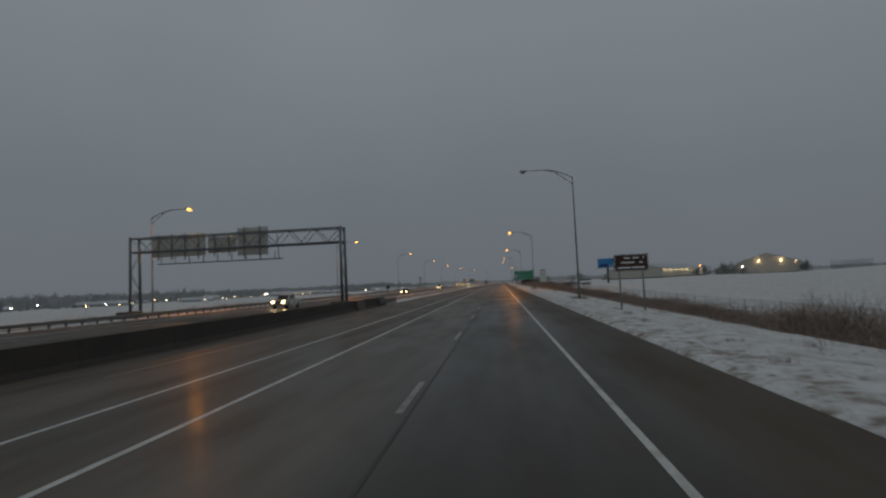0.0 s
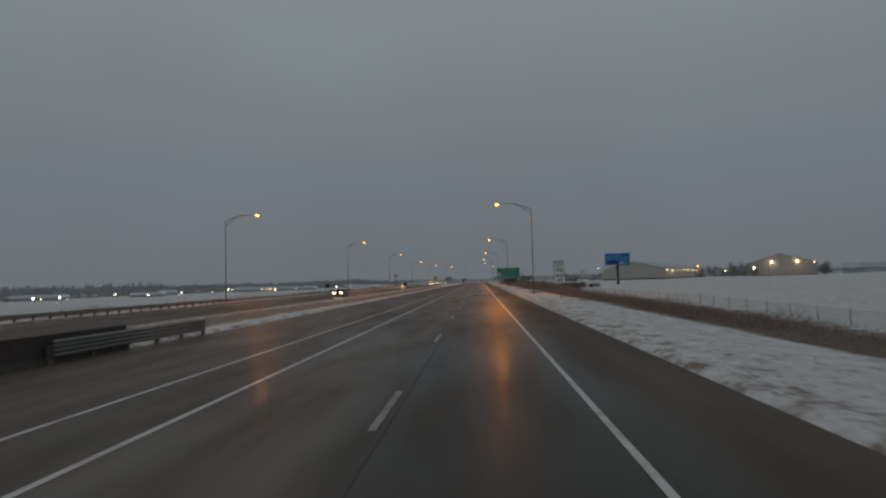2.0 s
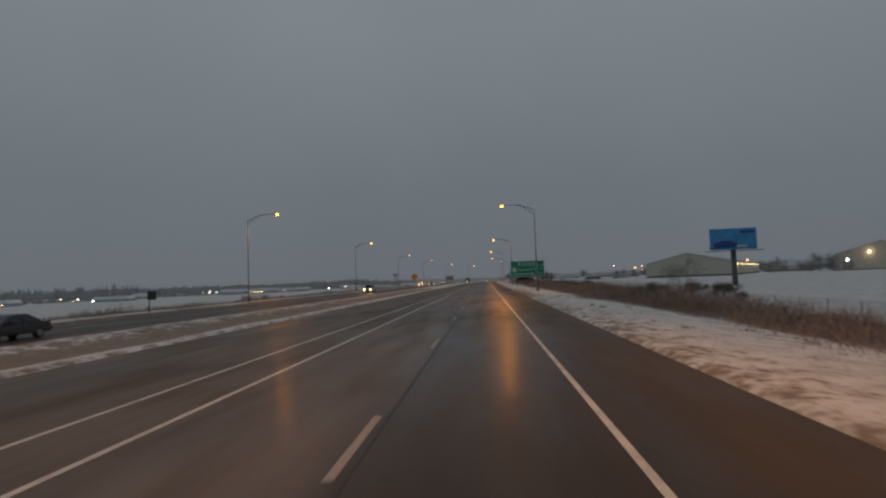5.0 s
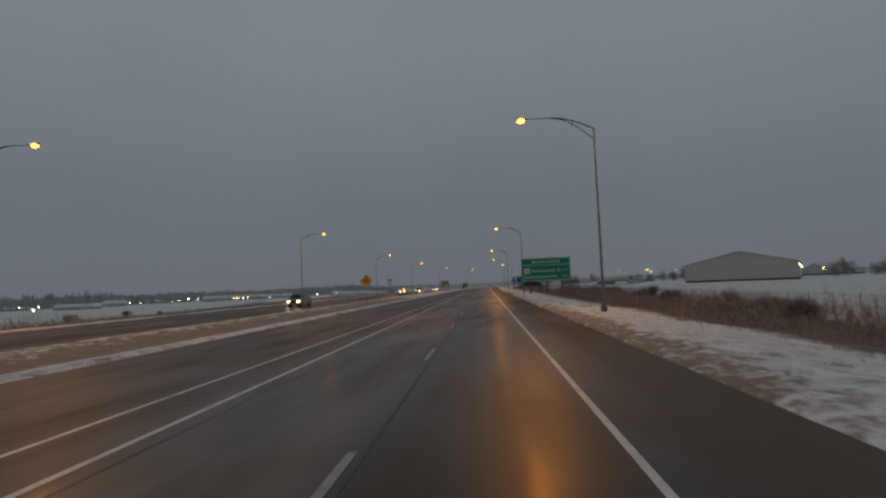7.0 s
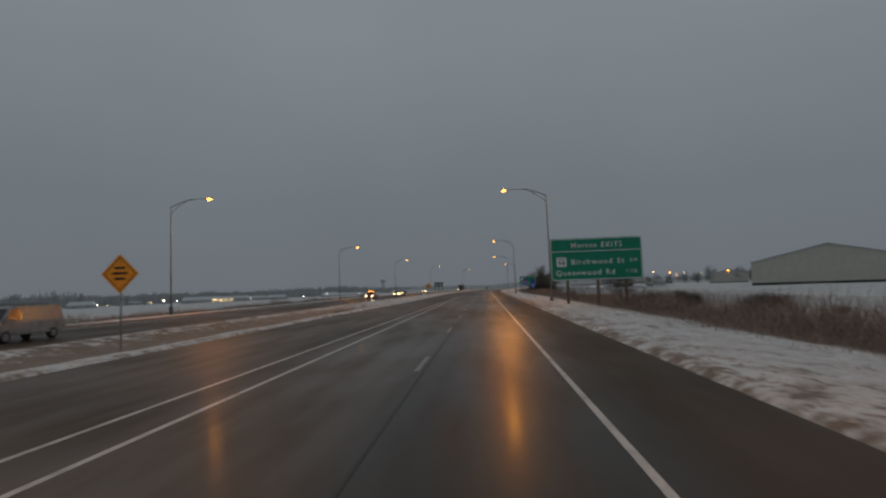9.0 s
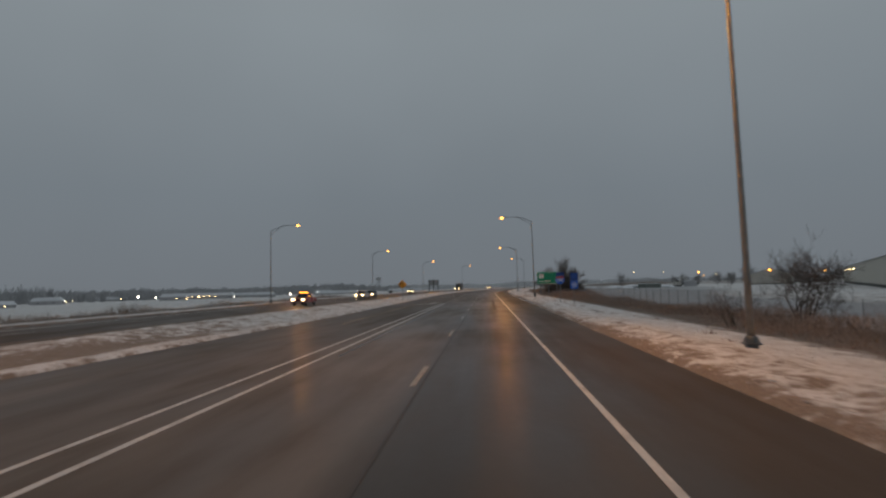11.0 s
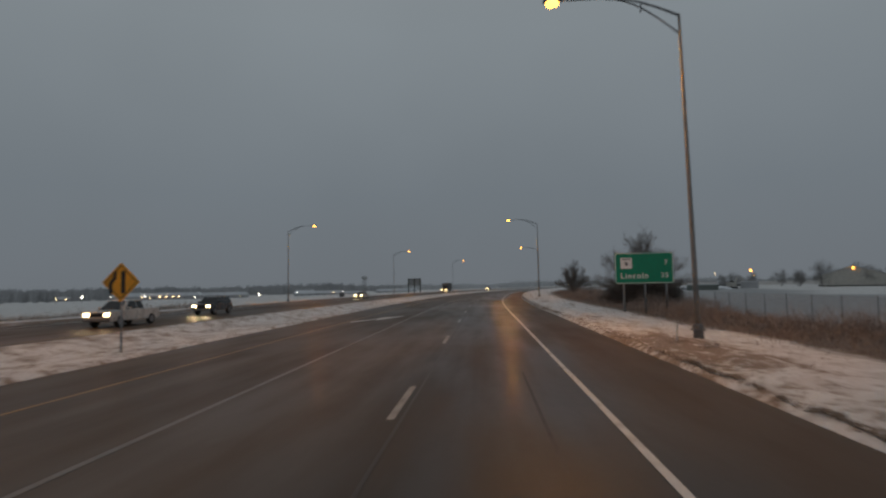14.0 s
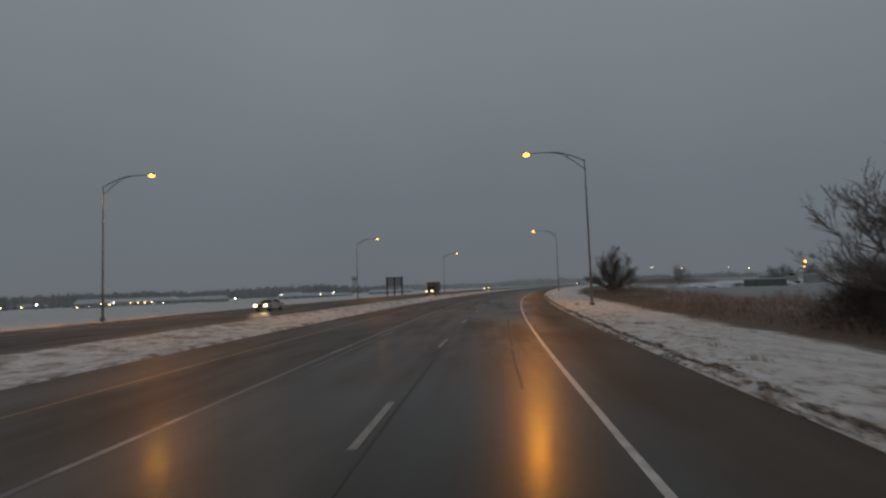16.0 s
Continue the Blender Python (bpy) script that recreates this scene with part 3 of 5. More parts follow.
def street_lamp(lit, label, group):
    """A tapered pole with a trussed arm reaching along -x and a cobra head."""
    t = thing("street_lamp", Matrix(), label, "street lamp", group)
    bm = B()
    tube(bm, [(0, 0, 0.2 + (POLE_H - 0.2) * k / 6) for k in range(7)], [0.115 - 0.06 * k / 6 for k in range(7)], 10)
    part("pole", bm, M_POLE, t)
    bm = B()
    tube(bm, [(0, 0, -1.4), (0, 0, 0.22), (0, 0, 0.30)], [0.20, 0.20, 0.14], 12)
    box(bm, (0, 0, 0.04), (0.46, 0.46, 0.05), bevel=0.01)
    for a in (45, 135, 225, 315):
        tube(bm, [(0.24 * math.cos(radians(a)), 0.24 * math.sin(radians(a)), 0.0), (0.24 * math.cos(radians(a)), 0.24 * math.sin(radians(a)), 0.16)], 0.018, 6)
    part("base", bm, M_DARKSTEEL, t)
    up = [(-ARM * k / 10 * 0.9, 0, POLE_H - 0.05 + 0.95 * math.sin(min(1.0, k / 6.5) * math.pi / 2)) for k in range(11)]
    lo = [(-ARM * k / 8 * 0.56, 0, POLE_H - 0.85 + 1.70 * math.sin(k / 8 * math.pi / 2)) for k in range(9)]
    bm = B()
    tube(bm, up, [0.05 - 0.018 * k / 10 for k in range(11)], 8)
    part("arm", bm, M_DARKSTEEL, t)
    bm = B()
    tube(bm, lo, 0.034, 8)
    tube(bm, [(-1.55, 0, POLE_H + 0.16), (-1.5, 0, POLE_H + 0.60)], 0.024, 6)
    part("brace", bm, M_DARKSTEEL, t)
    bm = B()
    x0 = -ARM * 0.9
    rings = ((0.05, 0.05, 0.05), (-0.08, 0.09, 0.07), (-0.30, 0.15, 0.10), (-0.60, 0.16, 0.10), (-0.80, 0.10, 0.06))
    last = None
    for dx, ry, rz in rings:
        ring = [bm.verts.new((x0 + dx, ry * math.cos(a), POLE_H + 0.92 + rz * math.sin(a))) for a in (2 * math.pi * k / 12 for k in range(12))]
        if last:
            for k in range(12):
                bm.faces.new((last[k], ring[k], ring[(k + 1) % 12], last[(k + 1) % 12])).smooth = True
        else:
            bm.faces.new(ring)
        last = ring
    bm.faces.new(list(reversed(last)))
    bmesh.ops.recalc_face_normals(bm, faces=bm.faces[:])
    head = part("lamp_head", bm, M_STEEL, t)
    bm = B()
    bmesh.ops.create_uvsphere(bm, u_segments=14, v_segments=8, radius=1.0)
    bmesh.ops.transform(bm, matrix=Matrix.LocRotScale((x0 - 0.42, 0, POLE_H + 0.82), None, (0.30, 0.22, 0.19)), verts=bm.verts[:])
    for f in bm.faces:
        f.smooth = True
    part("lens", bm, M_SODIUM if lit else M_UNLIT, head, "glowing amber lens" if lit else "unlit lens")
    return t


LENS_X = -ARM * 0.9 - 0.42
lamp_lit = street_lamp(True, "tall grey steel street lamp glowing amber on a curved arm", "street lamps along the highway")
lamp_dark = street_lamp(False, "tall grey steel street lamp, unlit, on a curved arm", "street lamps along the highway")
lamp_dark.matrix_basis = pose(8.25, 67.9, -0.12)


def sodium_light(m):
    ld = bpy.data.lights.new("sodium_light", "SPOT")
    ld.energy, ld.color, ld.shadow_soft_size = LAMP_WATTS, SODIUM, 0.22
    ld.spot_size, ld.spot_blend = radians(170), 0.26
    ob = new("sodium_light", ld)
    ob.matrix_basis = m @ Matrix.Translation((LENS_X, 0, POLE_H + 0.45))


first = True
RIGHT_LAMPS = ((143.15, 8.1, -0.19), (224.0, 8.35, 0.06), (304.0, 8.1, 0.11), (384.9, 8.15, 0.22), (463.4, 8.1, 0.0), (542.5, 7.3, 0.0))
LEFT_LAMPS = ((75.9, -44.8, -0.65), (143.8, -40.4, -0.38), (224.1, -39.8, 0.5), (303.2, -40.1, 0.66), (385.1, -39.7, 0.06), (461.8, -38.5, 0.0), (535.0, -38.4, -0.4), (612, -38.6, 0.0))
for side, rows in ((0, RIGHT_LAMPS), (180, LEFT_LAMPS)):
    for s, u, z in rows:
        lean = {304.0: 0.5, 384.9: 0.7}.get(s, 0.0)
        m = Matrix.Translation(place(s, u + lean * 0.22, z)) @ pose(0, 0, 0, 0, -lean, side - heading(s))
        if first:
            lamp_lit.matrix_basis = m
            first = False
        else:
            copy_thing(lamp_lit, m)
        sodium_light(m)


# ---- signs ----
def word_mesh(text, size, bold):
    cu = bpy.data.curves.new("text", "FONT")
    cu.body, cu.size, cu.align_x, cu.align_y, cu.offset, cu.space_character = text, size, "LEFT", "CENTER", bold, 1.22
    cu.resolution_u = 3
    tmp = bpy.data.objects.new("text", cu)
    me = bpy.data.meshes.new_from_object(tmp)
    bpy.data.objects.remove(tmp)
    bpy.data.curves.remove(cu)
    me.materials.clear()
    xs = [v.co.x for v in me.vertices]
    return me, min(xs), max(xs)


def lettering(text, size, mat, parent, x, z, y=-0.012, align="CENTER", bold=0.0, span=0.0):
    """Words standing in a row, each a part of its own; span: the row's whole width, where it is wider set."""
    made = [word_mesh(w, size, bold) for w in text.split()]
    gap = size * 0.66
    total = sum(b - a for _, a, b in made) + gap * (len(made) - 1)
    if span:
        k = span / total
        for me, _, _ in made:
            me.transform(Matrix.Diagonal((k, 1, 1, 1)))
        made = [(me, a * k, b * k) for me, a, b in made]
        gap, total = gap * k, span
    at = x - total / 2 if align == "CENTER" else x
    for me, a, b in made:
        me.transform(Matrix.Translation((at - a, y, z)) @ pose(0, 0, 0, 90, 0, 0))
        part("legend", me, mat, parent)
        at += b - a + gap


def rounded(w, h, r, n=4):
    out = []
    for cx, cz, a0 in ((w / 2 - r, h / 2 - r, 0), (-w / 2 + r, h / 2 - r, 90), (-w / 2 + r, -h / 2 + r, 180), (w / 2 - r, -h / 2 + r, 270)):
        for k in range(n + 1):
            a = radians(a0 + 90 * k / n)
            out.append((cx + r * math.cos(a), cz + r * math.sin(a)))
    return out


def plate(name, parent, w, h, cx, cz, mat, y=0.0, thick=0.02, r=0.06, label=""):
    return part(name, prism(B(), [(x + cx, z + cz) for x, z in rounded(w, h, r)], y, y + thick), mat, parent, label)


def rim(parent, w, h, cx, cz, mat, y=-0.008, width=0.04, inset=0.03, r=0.08):
    a, b = rounded(w - 2 * inset, h - 2 * inset, r), rounded(w - 2 * inset - 2 * width, h - 2 * inset - 2 * width, max(0.01, r - width))
    bm = B()
    va = [bm.verts.new((x + cx, y, z + cz)) for x, z in a]
    vb = [bm.verts.new((x + cx, y, z + cz)) for x, z in b]
    n = len(a)
    for i in range(n):
        bm.faces.new((va[i], va[(i + 1) % n], vb[(i + 1) % n], vb[i]))
    return part("border", bm, mat, parent)


def sign_posts(t, xs, bottom, top, mat=None, w=0.14, d=0.10, lean=0.0):
    for x in xs:
        bm = B()
        z0 = bottom(x) if callable(bottom) else bottom
        tube(bm, [(x + lean, 0.09, z0 - 0.3), (x, 0.09, top)], w / 2, 8)
        part("post", bm, mat or M_STEEL, t)


def bars(parent, rows, mat, y=-0.010):
    """Writing too small to be read: bars of its size."""
    for cx, cz, w, h in rows:
        part("legend_bar", box(B(), (cx, y, cz), (w, 0.006, h)), mat, parent)


# brown guide sign
t = thing("brown_guide_sign", pose(8.65, 45.55, 0, 0, 0, 0), "brown guide sign with white border on two steel posts", "road sign")
p = plate("panel", t, 2.20, 1.12, 0, 3.02, M_BROWN)
rim(p, 2.20, 1.12, 0, 3.02, M_SIGNWHITE, width=0.025)
bars(p, [(-0.25, 3.33, 0.42, 0.10), (0.30, 3.33, 0.36, 0.10), (0.80, 3.35, 0.10, 0.14), (-0.22, 3.03, 0.85, 0.10), (0.62, 3.03, 0.22, 0.10),
         (-0.45, 2.70, 0.80, 0.10), (0.42, 2.70, 0.80, 0.10)], M_SIGNWHITE)
sign_posts(t, (-0.78, 0.72), -0.45, 3.5, w=0.11)

# speed limit
M_WORNTEXT = plain("worn_grey_legend", (0.20, 0.17, 0.14), 0.6, 0, 0.2, 4)
t = thing("speed_limit_sign", pose(8.58, 118.5, 0, 0, -1.9, -2), "white speed limit sign over a smaller plate on leaning post", "road sign")
p = plate("panel", t, 1.19, 1.55, 0, 3.335, M_SIGNWHITE)
rim(p, 1.19, 1.55, 0, 3.335, M_BLACK, width=0.03)
lettering("SPEED", 0.30, M_WORNTEXT, p, 0, 3.88, bold=0.006)
lettering("LIMIT", 0.30, M_WORNTEXT, p, 0, 3.53, bold=0.006)
lettering("70", 0.62, M_BLACK, p, 0.04, 3.02, bold=0.012)
p = plate("panel", t, 1.19, 0.89, 0, 2.10, M_SIGNWHITE)
rim(p, 1.19, 0.89, 0, 2.10, M_BLACK, width=0.03)
bars(p, [(0, 2.39, 0.80, 0.085)], M_WORNTEXT)
lettering("45", 0.52, M_BLACK, p, 0.06, 1.96, bold=0.010)
sign_posts(t, (0.0,), -0.25, 4.0, M_STEEL, 0.10, lean=0.10)

# big exit sign
t = thing("exit_guide_sign", pose(12.17, 295.6, -0.08), "large green exit guide sign with white lettering on three posts", "road sign")
p = plate("panel", t, 9.75, 4.56, 0, 4.76, M_GREEN, r=0.25, thick=0.05)
rim(p, 9.75, 4.56, 0, 4.76, M_SIGNWHITE, width=0.07, inset=0.05, r=0.28)
part("divider", box(B(), (0, -0.010, 5.62), (9.5, 0.008, 0.07)), M_SIGNWHITE, p)
lettering("Morton EXITS", 0.80, M_SIGNWHITE, p, 0.10, 6.24, bold=0.006, span=5.4)
lettering("Birchwood St", 0.78, M_SIGNWHITE, p, -2.66, 4.45, align="LEFT", bold=0.006, span=5.6)
lettering("3/4", 0.50, M_SIGNWHITE, p, 3.55, 4.48, align="LEFT", bold=0.006)
lettering("Queenwood Rd", 0.78, M_SIGNWHITE, p, -4.35, 3.28, align="LEFT", bold=0.006, span=6.25)
lettering("1 1/2", 0.52, M_SIGNWHITE, p, 3.15, 3.30, align="LEFT", bold=0.006)
q = plate("route_marker", p, 1.05, 1.02, -3.72, 4.50, M_SIGNWHITE, y=-0.03, thick=0.02, r=0.08)
bars(q, [(-3.72, 4.82, 0.7, 0.10)], M_STEEL, y=-0.034)
lettering("98", 0.62, M_BLACK, q, -3.72, 4.36, y=-0.036, bold=0.008)
for x in (-3.15, 0.08, 3.05):
    bm = B()
    box(bm, (x, 0.16, 2.9), (0.30, 0.2, 7.6), bevel=0.02)
    part("post", bm, M_WOODPOST, t)

# route shield and blue sign
t = thing("route_shield_sign", pose(8.40, 351.0, 0), "blue and red route shield with blue header on one post", "road sign")
plate("header", t, 0.92, 0.40, 0.02, 3.26, M_DARKBLUE, r=0.03)
pts = []
for k in range(0, 11):
    a = radians(180 + 18 * k)
    pts.append((0.54 * math.cos(a), 2.62 + 0.56 * math.sin(a)))
pts += [(0.50, 2.96), (0.25, 3.04), (0, 2.99), (-0.25, 3.04), (-0.50, 2.96)]
sh = part("shield", prism(B(), pts, 0, 0.02), M_BLUE, t)
part("red_band", prism(B(), [(-0.52, 2.76), (0.52, 2.76), (0.48, 2.94), (0.25, 3.01), (0, 2.96), (-0.25, 3.01), (-0.48, 2.94)], -0.008, 0.002), M_RED, sh)
lettering("155", 0.44, M_SIGNWHITE, sh, 0, 2.52, bold=0.012)
sign_posts(t, (0.0,), -0.4, 3.3, w=0.09)

part("tie_bar", tube(B(), [(0.40, 0.07, 3.06), (1.30, 0.07, 3.05)], 0.018, 6), M_STEEL, t, "thin bar reaching to the next sign")

t = thing("blue_information_sign", pose(10.0, 351.0, 0), "tall blue information sign with white bars on one post", "road sign")
p = plate("panel", t, 0.90, 0.92, 0, 2.92, M_DARKBLUE, r=0.03)
bars(p, [(0, 3.18, 0.45, 0.06), (0, 3.0, 0.55, 0.05), (0, 2.82, 0.5, 0.05)], M_BLUE)
p = plate("panel", t, 0.90, 0.92, 0, 1.98, M_BLUE, r=0.03)
bars(p, [(0, 2.2, 0.5, 0.06), (0, 1.98, 0.6, 0.06), (-0.02, 1.75, 0.42, 0.06)], M_SIGNWHITE)
sign_posts(t, (-0.05,), -0.45, 3.3, w=0.09)

# distance sign
t = thing("distance_sign", pose(13.60, 410.95, 0, 0, 0, 0), "green distance sign with white lettering on three posts", "road sign")
p = plate("panel", t, 4.95, 2.68, 0, 3.42, M_GREEN, r=0.2, thick=0.04)
rim(p, 4.95, 2.68, 0, 3.42, M_SIGNWHITE, width=0.05, inset=0.03, r=0.2)
q = plate("route_marker", p, 0.98, 0.94, -1.50, 3.86, M_SIGNWHITE, y=-0.03, thick=0.02, r=0.06)
bars(q, [(-1.50, 4.18, 0.7, 0.09)], M_STEEL, y=-0.034)
lettering("9", 0.56, M_BLACK, q, -1.50, 3.74, y=-0.036, bold=0.01)
lettering("7", 0.58, M_SIGNWHITE, p, 1.86, 3.86, bold=0.012)
lettering("Lincoln", 0.66, M_SIGNWHITE, p, -1.98, 2.74, align="LEFT", bold=0.014)
lettering("35", 0.60, M_SIGNWHITE, p, 1.72, 2.76, bold=0.012)
for x in (-1.75, 0.05, 1.85):
    part("post", tube(B(), [(x, 0.1, -1.2), (x, 0.1, 4.5)], 0.10, 8), M_STEEL, t)


def diamond_sign(s, u, zc, half, arrows, label):
    t = thing("warning_sign", Matrix.Translation(place(s, u)) @ pose(0, 0, 0, 0, 0, -heading(s)), label, "road sign")
    out = [(x * math.cos(radians(45)) - z * math.sin(radians(45)), zc + x * math.sin(radians(45)) + z * math.cos(radians(45))) for x, z in rounded(half * 1.414, half * 1.414, 0.07)]
    p = part("panel", prism(B(), out, 0, 0.02), M_ORANGE, t)
    k = half * 0.86
    bm = B()
    vo = [bm.verts.new((x * k, -0.008, zc + z * k)) for x, z in ((0, 1), (-1, 0), (0, -1), (1, 0))]
    vi = [bm.verts.new((x * k * 0.94, -0.008, zc + z * k * 0.94)) for x, z in ((0, 1), (-1, 0), (0, -1), (1, 0))]
    for i in range(4):
        bm.faces.new((vo[i], vo[(i + 1) % 4], vi[(i + 1) % 4], vi[i]))
    part("border", bm, M_BLACK, p)
    if arrows:
        part("road_symbol", prism(B(), [(0.02, zc - 0.46), (0.19, zc - 0.46), (0.19, zc + 0.46), (0.02, zc + 0.46)], -0.010, 0.0), M_BLACK, p, "straight black stroke")
        part("road_symbol", prism(B(), [(-0.51, zc - 0.46), (-0.36, zc - 0.46), (-0.36, zc - 0.06), (-0.19, zc + 0.16), (-0.19, zc + 0.46), (-0.32, zc + 0.46), (-0.32, zc + 0.22), (-0.51, zc)], -0.010, 0.0), M_BLACK, p, "jogged black stroke")
    else:
        bars(p, [(0, zc + 0.26, 0.50, 0.10), (0, zc + 0.02, 0.72, 0.10), (0, zc - 0.22, 0.50, 0.10)], M_BLACK)
    sign_posts(t, (0.0,), -0.5, zc, w=0.08)


diamond_sign(258.0, -16.0, 3.27, 0.88, False, "orange diamond warning sign with dark lines on one post")
diamond_sign(383.6, -15.1, 2.62, 0.82, True, "orange diamond lane-narrows sign with two black strokes")

# a sign on the far carriageway seen from behind
t = thing("guide_sign_back", pose(-29.9, 597, 0, 0, 0, 180), "unpainted back of a roadside sign on three posts", "road sign")
p = plate("panel", t, 5.7, 3.0, 0, 4.05, plain("dull_aluminium", (0.30, 0.305, 0.31), 0.6, 0.0, 0.12, 3), thick=0.04)
part("top_rail", box(B(), (0, 0.10, 5.5), (5.7, 0.12, 0.22), bevel=0.02), M_DARKSTEEL, p)
for x in (-2.5, 0, 2.5):
    part("post", box(B(), (x, 0.20, 2.4), (0.42, 0.24, 6.5), bevel=0.02), M_PLINTH, t)

# small dark sign back beside the far carriageway
t = thing("small_sign_back", pose(-38.2, 193.7, 0, 0, 0, 0), "small dark back of a sign on one post", "road sign")
plate("panel", t, 1.05, 1.0, 0.35, 1.8, M_PLINTH)
sign_posts(t, (0.0,), -0.6, 2.2, M_DARKSTEEL, 0.14)

# billboard
t = thing("billboard", pose(42.1, 230.5, -0.4, 0, 0, -4), "blue printed billboard on a single dark steel post", "billboard")
p = part("panel", box(B(), (0, 0, 7.75), (7.4, 0.35, 3.6), bevel=0.04), M_BILL, t)
part("picture", prism(B(), [(-3.2, 6.3), (0.6, 6.3), (0.5, 6.9), (-0.3, 7.4), (-1.9, 7.5), (-3.2, 7.0)], -0.20, -0.17), M_DARKBLUE, p, "dark car-like shape")
part("picture", prism(B(), [(0.3, 6.35), (2.2, 6.35), (2.0, 6.7), (0.5, 6.7)], -0.20, -0.17), M_ALU, p, "pale shape")
part("legend_bar", box(B(), (2.2, -0.19, 8.9), (2.2, 0.02, 0.5)), M_DARKBLUE, p)
part("catwalk", box(B(), (-0.2, -0.75, 5.72), (9.0, 1.1, 0.10)), M_DARKSTEEL, t)
part("post", tube(B(), [(0.0, 0.25, -0.6), (0.0, 0.25, 6.2)], 0.42, 14), M_DARKSTEEL, t)
part("crossbeam", box(B(), (0, 0.32, 6.4), (7.6, 0.25, 0.3)), M_DARKSTEEL, t)


# ---- overhead sign gantry over the far carriageway ----
t = thing("sign_gantry", pose(0, 68.6, 0), "grey steel truss gantry carrying three signs seen from behind", "sign gantry")
GZ, GT, GD = 7.35, 8.95, 1.6
XL, XR = -42.1, -17.3
for x in (XL, XR):
    for y in (-GD / 2, GD / 2):
        part("column", tube(B(), [(x, y * 1.12, 0.62), (x, y, GT + 0.15)], [0.17, 0.15], 12), M_GANTRY, t)
    for k, (z0, z1) in enumerate(((0.8, 2.9), (2.9, 5.0), (5.0, 7.2))):
        sgn = 1 if k % 2 else -1
        part("column_brace", tube(B(), [(x, sgn * GD / 2, z0), (x, -sgn * GD / 2, z1)], 0.05, 6), M_GANTRY, t)
    for z, r in ((GZ, 0.12), (GT, 0.07)):
        part("end_beam", tube(B(), [(x, -GD / 2, z), (x, GD / 2, z)], r, 8), M_GANTRY, t)
for y in (-GD / 2, GD / 2):
    for z, r in ((GZ, 0.10), (GT, 0.08)):
        part("chord", tube(B(), [(XL, y, z), (XR, y, z)], r, 8), M_GANTRY, t)
    n = 16
    for k in range(n):
        a, b = XL + (XR - XL) * k / n, XL + (XR - XL) * (k + 1) / n
        za, zb = (GZ, GT) if k % 2 else (GT, GZ)
        part("web_brace", tube(B(), [(a, y, za), (b, y, zb)], 0.04, 5), M_GANTRY, t)
for k in range(9):
    x = XL + (XR - XL) * k / 8
    for z in (GT, GZ):
        part("cross_tie", tube(B(), [(x, -GD / 2, z), (x, GD / 2, z)], 0.035, 5), M_GANTRY, t)


def gantry_panel(x0, x1, z0, z1):
    p = part("sign_panel", box(B(), ((x0 + x1) / 2, GD / 2 + 0.45, (z0 + z1) / 2), (x1 - x0, 0.06, z1 - z0), bevel=0.01), M_ALU, t, "bare aluminium back of a sign")
    for z in (z0 + 0.35, (z0 + z1) / 2, z1 - 0.35):
        part("stiffener", box(B(), ((x0 + x1) / 2, GD / 2 + 0.38, z), (x1 - x0 - 0.05, 0.07, 0.10)), M_ALU, p)
    n = max(2, round((x1 - x0) / 1.6))
    for k in range(n):
        x = x0 + (x1 - x0) * (k + 0.5) / n
        part("hanger", box(B(), (x, GD / 2 + 0.28, (z0 + z1) / 2 - 0.15), (0.07, 0.14, z1 - z0 + 0.5)), M_GANTRY, p)


gantry_panel(-40.7, -34.1, 6.75, 9.35)
gantry_panel(-33.8, -30.3, 6.95, 8.85)
gantry_panel(-30.2, -26.5, 6.50, 9.75)
part("walkway", box(B(), (-32.7, GD / 2 + 1.0, 5.98), (15.2, 0.7, 0.10)), M_GANTRY, t)
for k in range(9):
    x = -39.8 + k * 1.75
    part("walkway_hanger", box(B(), (x, GD / 2 + 0.7, 6.4), (0.07, 0.07, 0.9)), M_GANTRY, t)
part("walkway_rail", tube(B(), [(-25.4, GD / 2 + 0.9, 6.0), (-25.4, GD / 2 + 0.4, 8.9)], 0.05, 6), M_GANTRY, t)

# pedestals under the columns
for x, z0 in ((XR, -0.4), (XL, -0.9)):
    o = part("gantry_pedestal", prism(B(), [(-0.9, 0), (2.26, 0), (2.20, 0.4), (2.06, 1.17), (-0.8, 1.17)] if x == XR else [(-0.6, 0), (0.6, 0), (0.5, 1.5), (-0.5, 1.5)], -2.6, 0.6), M_PALE_CONCRETE)
    o.matrix_basis = pose(x, 68.6, z0)
    tagged(o, "stained pale concrete pedestal under the sign gantry", "pedestal")


# ---- median barrier and guardrails ----
def barrier_outline(h=0.95):
    return [(-0.30, 0), (0.30, 0), (0.30, 0.08), (0.17, 0.32), (0.10, h), (-0.10, h), (-0.17, 0.32), (-0.30, 0.08)]


for s in range(-57, 80, 6):
    o = part("barrier_wall_section", prism(B(), barrier_outline(1.10), 0.012, 5.988), M_CONCRETE)
    o.matrix_basis = pose(-15.52, s, road_z(-15.5) - 0.06)
    tagged(o, "dark dirty concrete median barrier section", "barrier", "median barrier sections")


def w_beam(bm, pts, z, depth=0.08, h=0.31, side=1):
    prof = [(0, -h / 2), (depth, -h / 3), (depth, -h / 6), (0, 0), (depth, h / 6), (depth, h / 3), (0, h / 2)]
    rows = []
    for s, u in pts:
        rows.append([bm.verts.new(place(s, u + side * a, z + b)) for a, b in prof])
    for a, b in zip(rows, rows[1:]):
        for i in range(len(prof) - 1):
            bm.faces.new((a[i], a[i + 1], b[i + 1], b[i]))
    bmesh.ops.solidify(bm, geom=bm.faces[:], thickness=0.006)


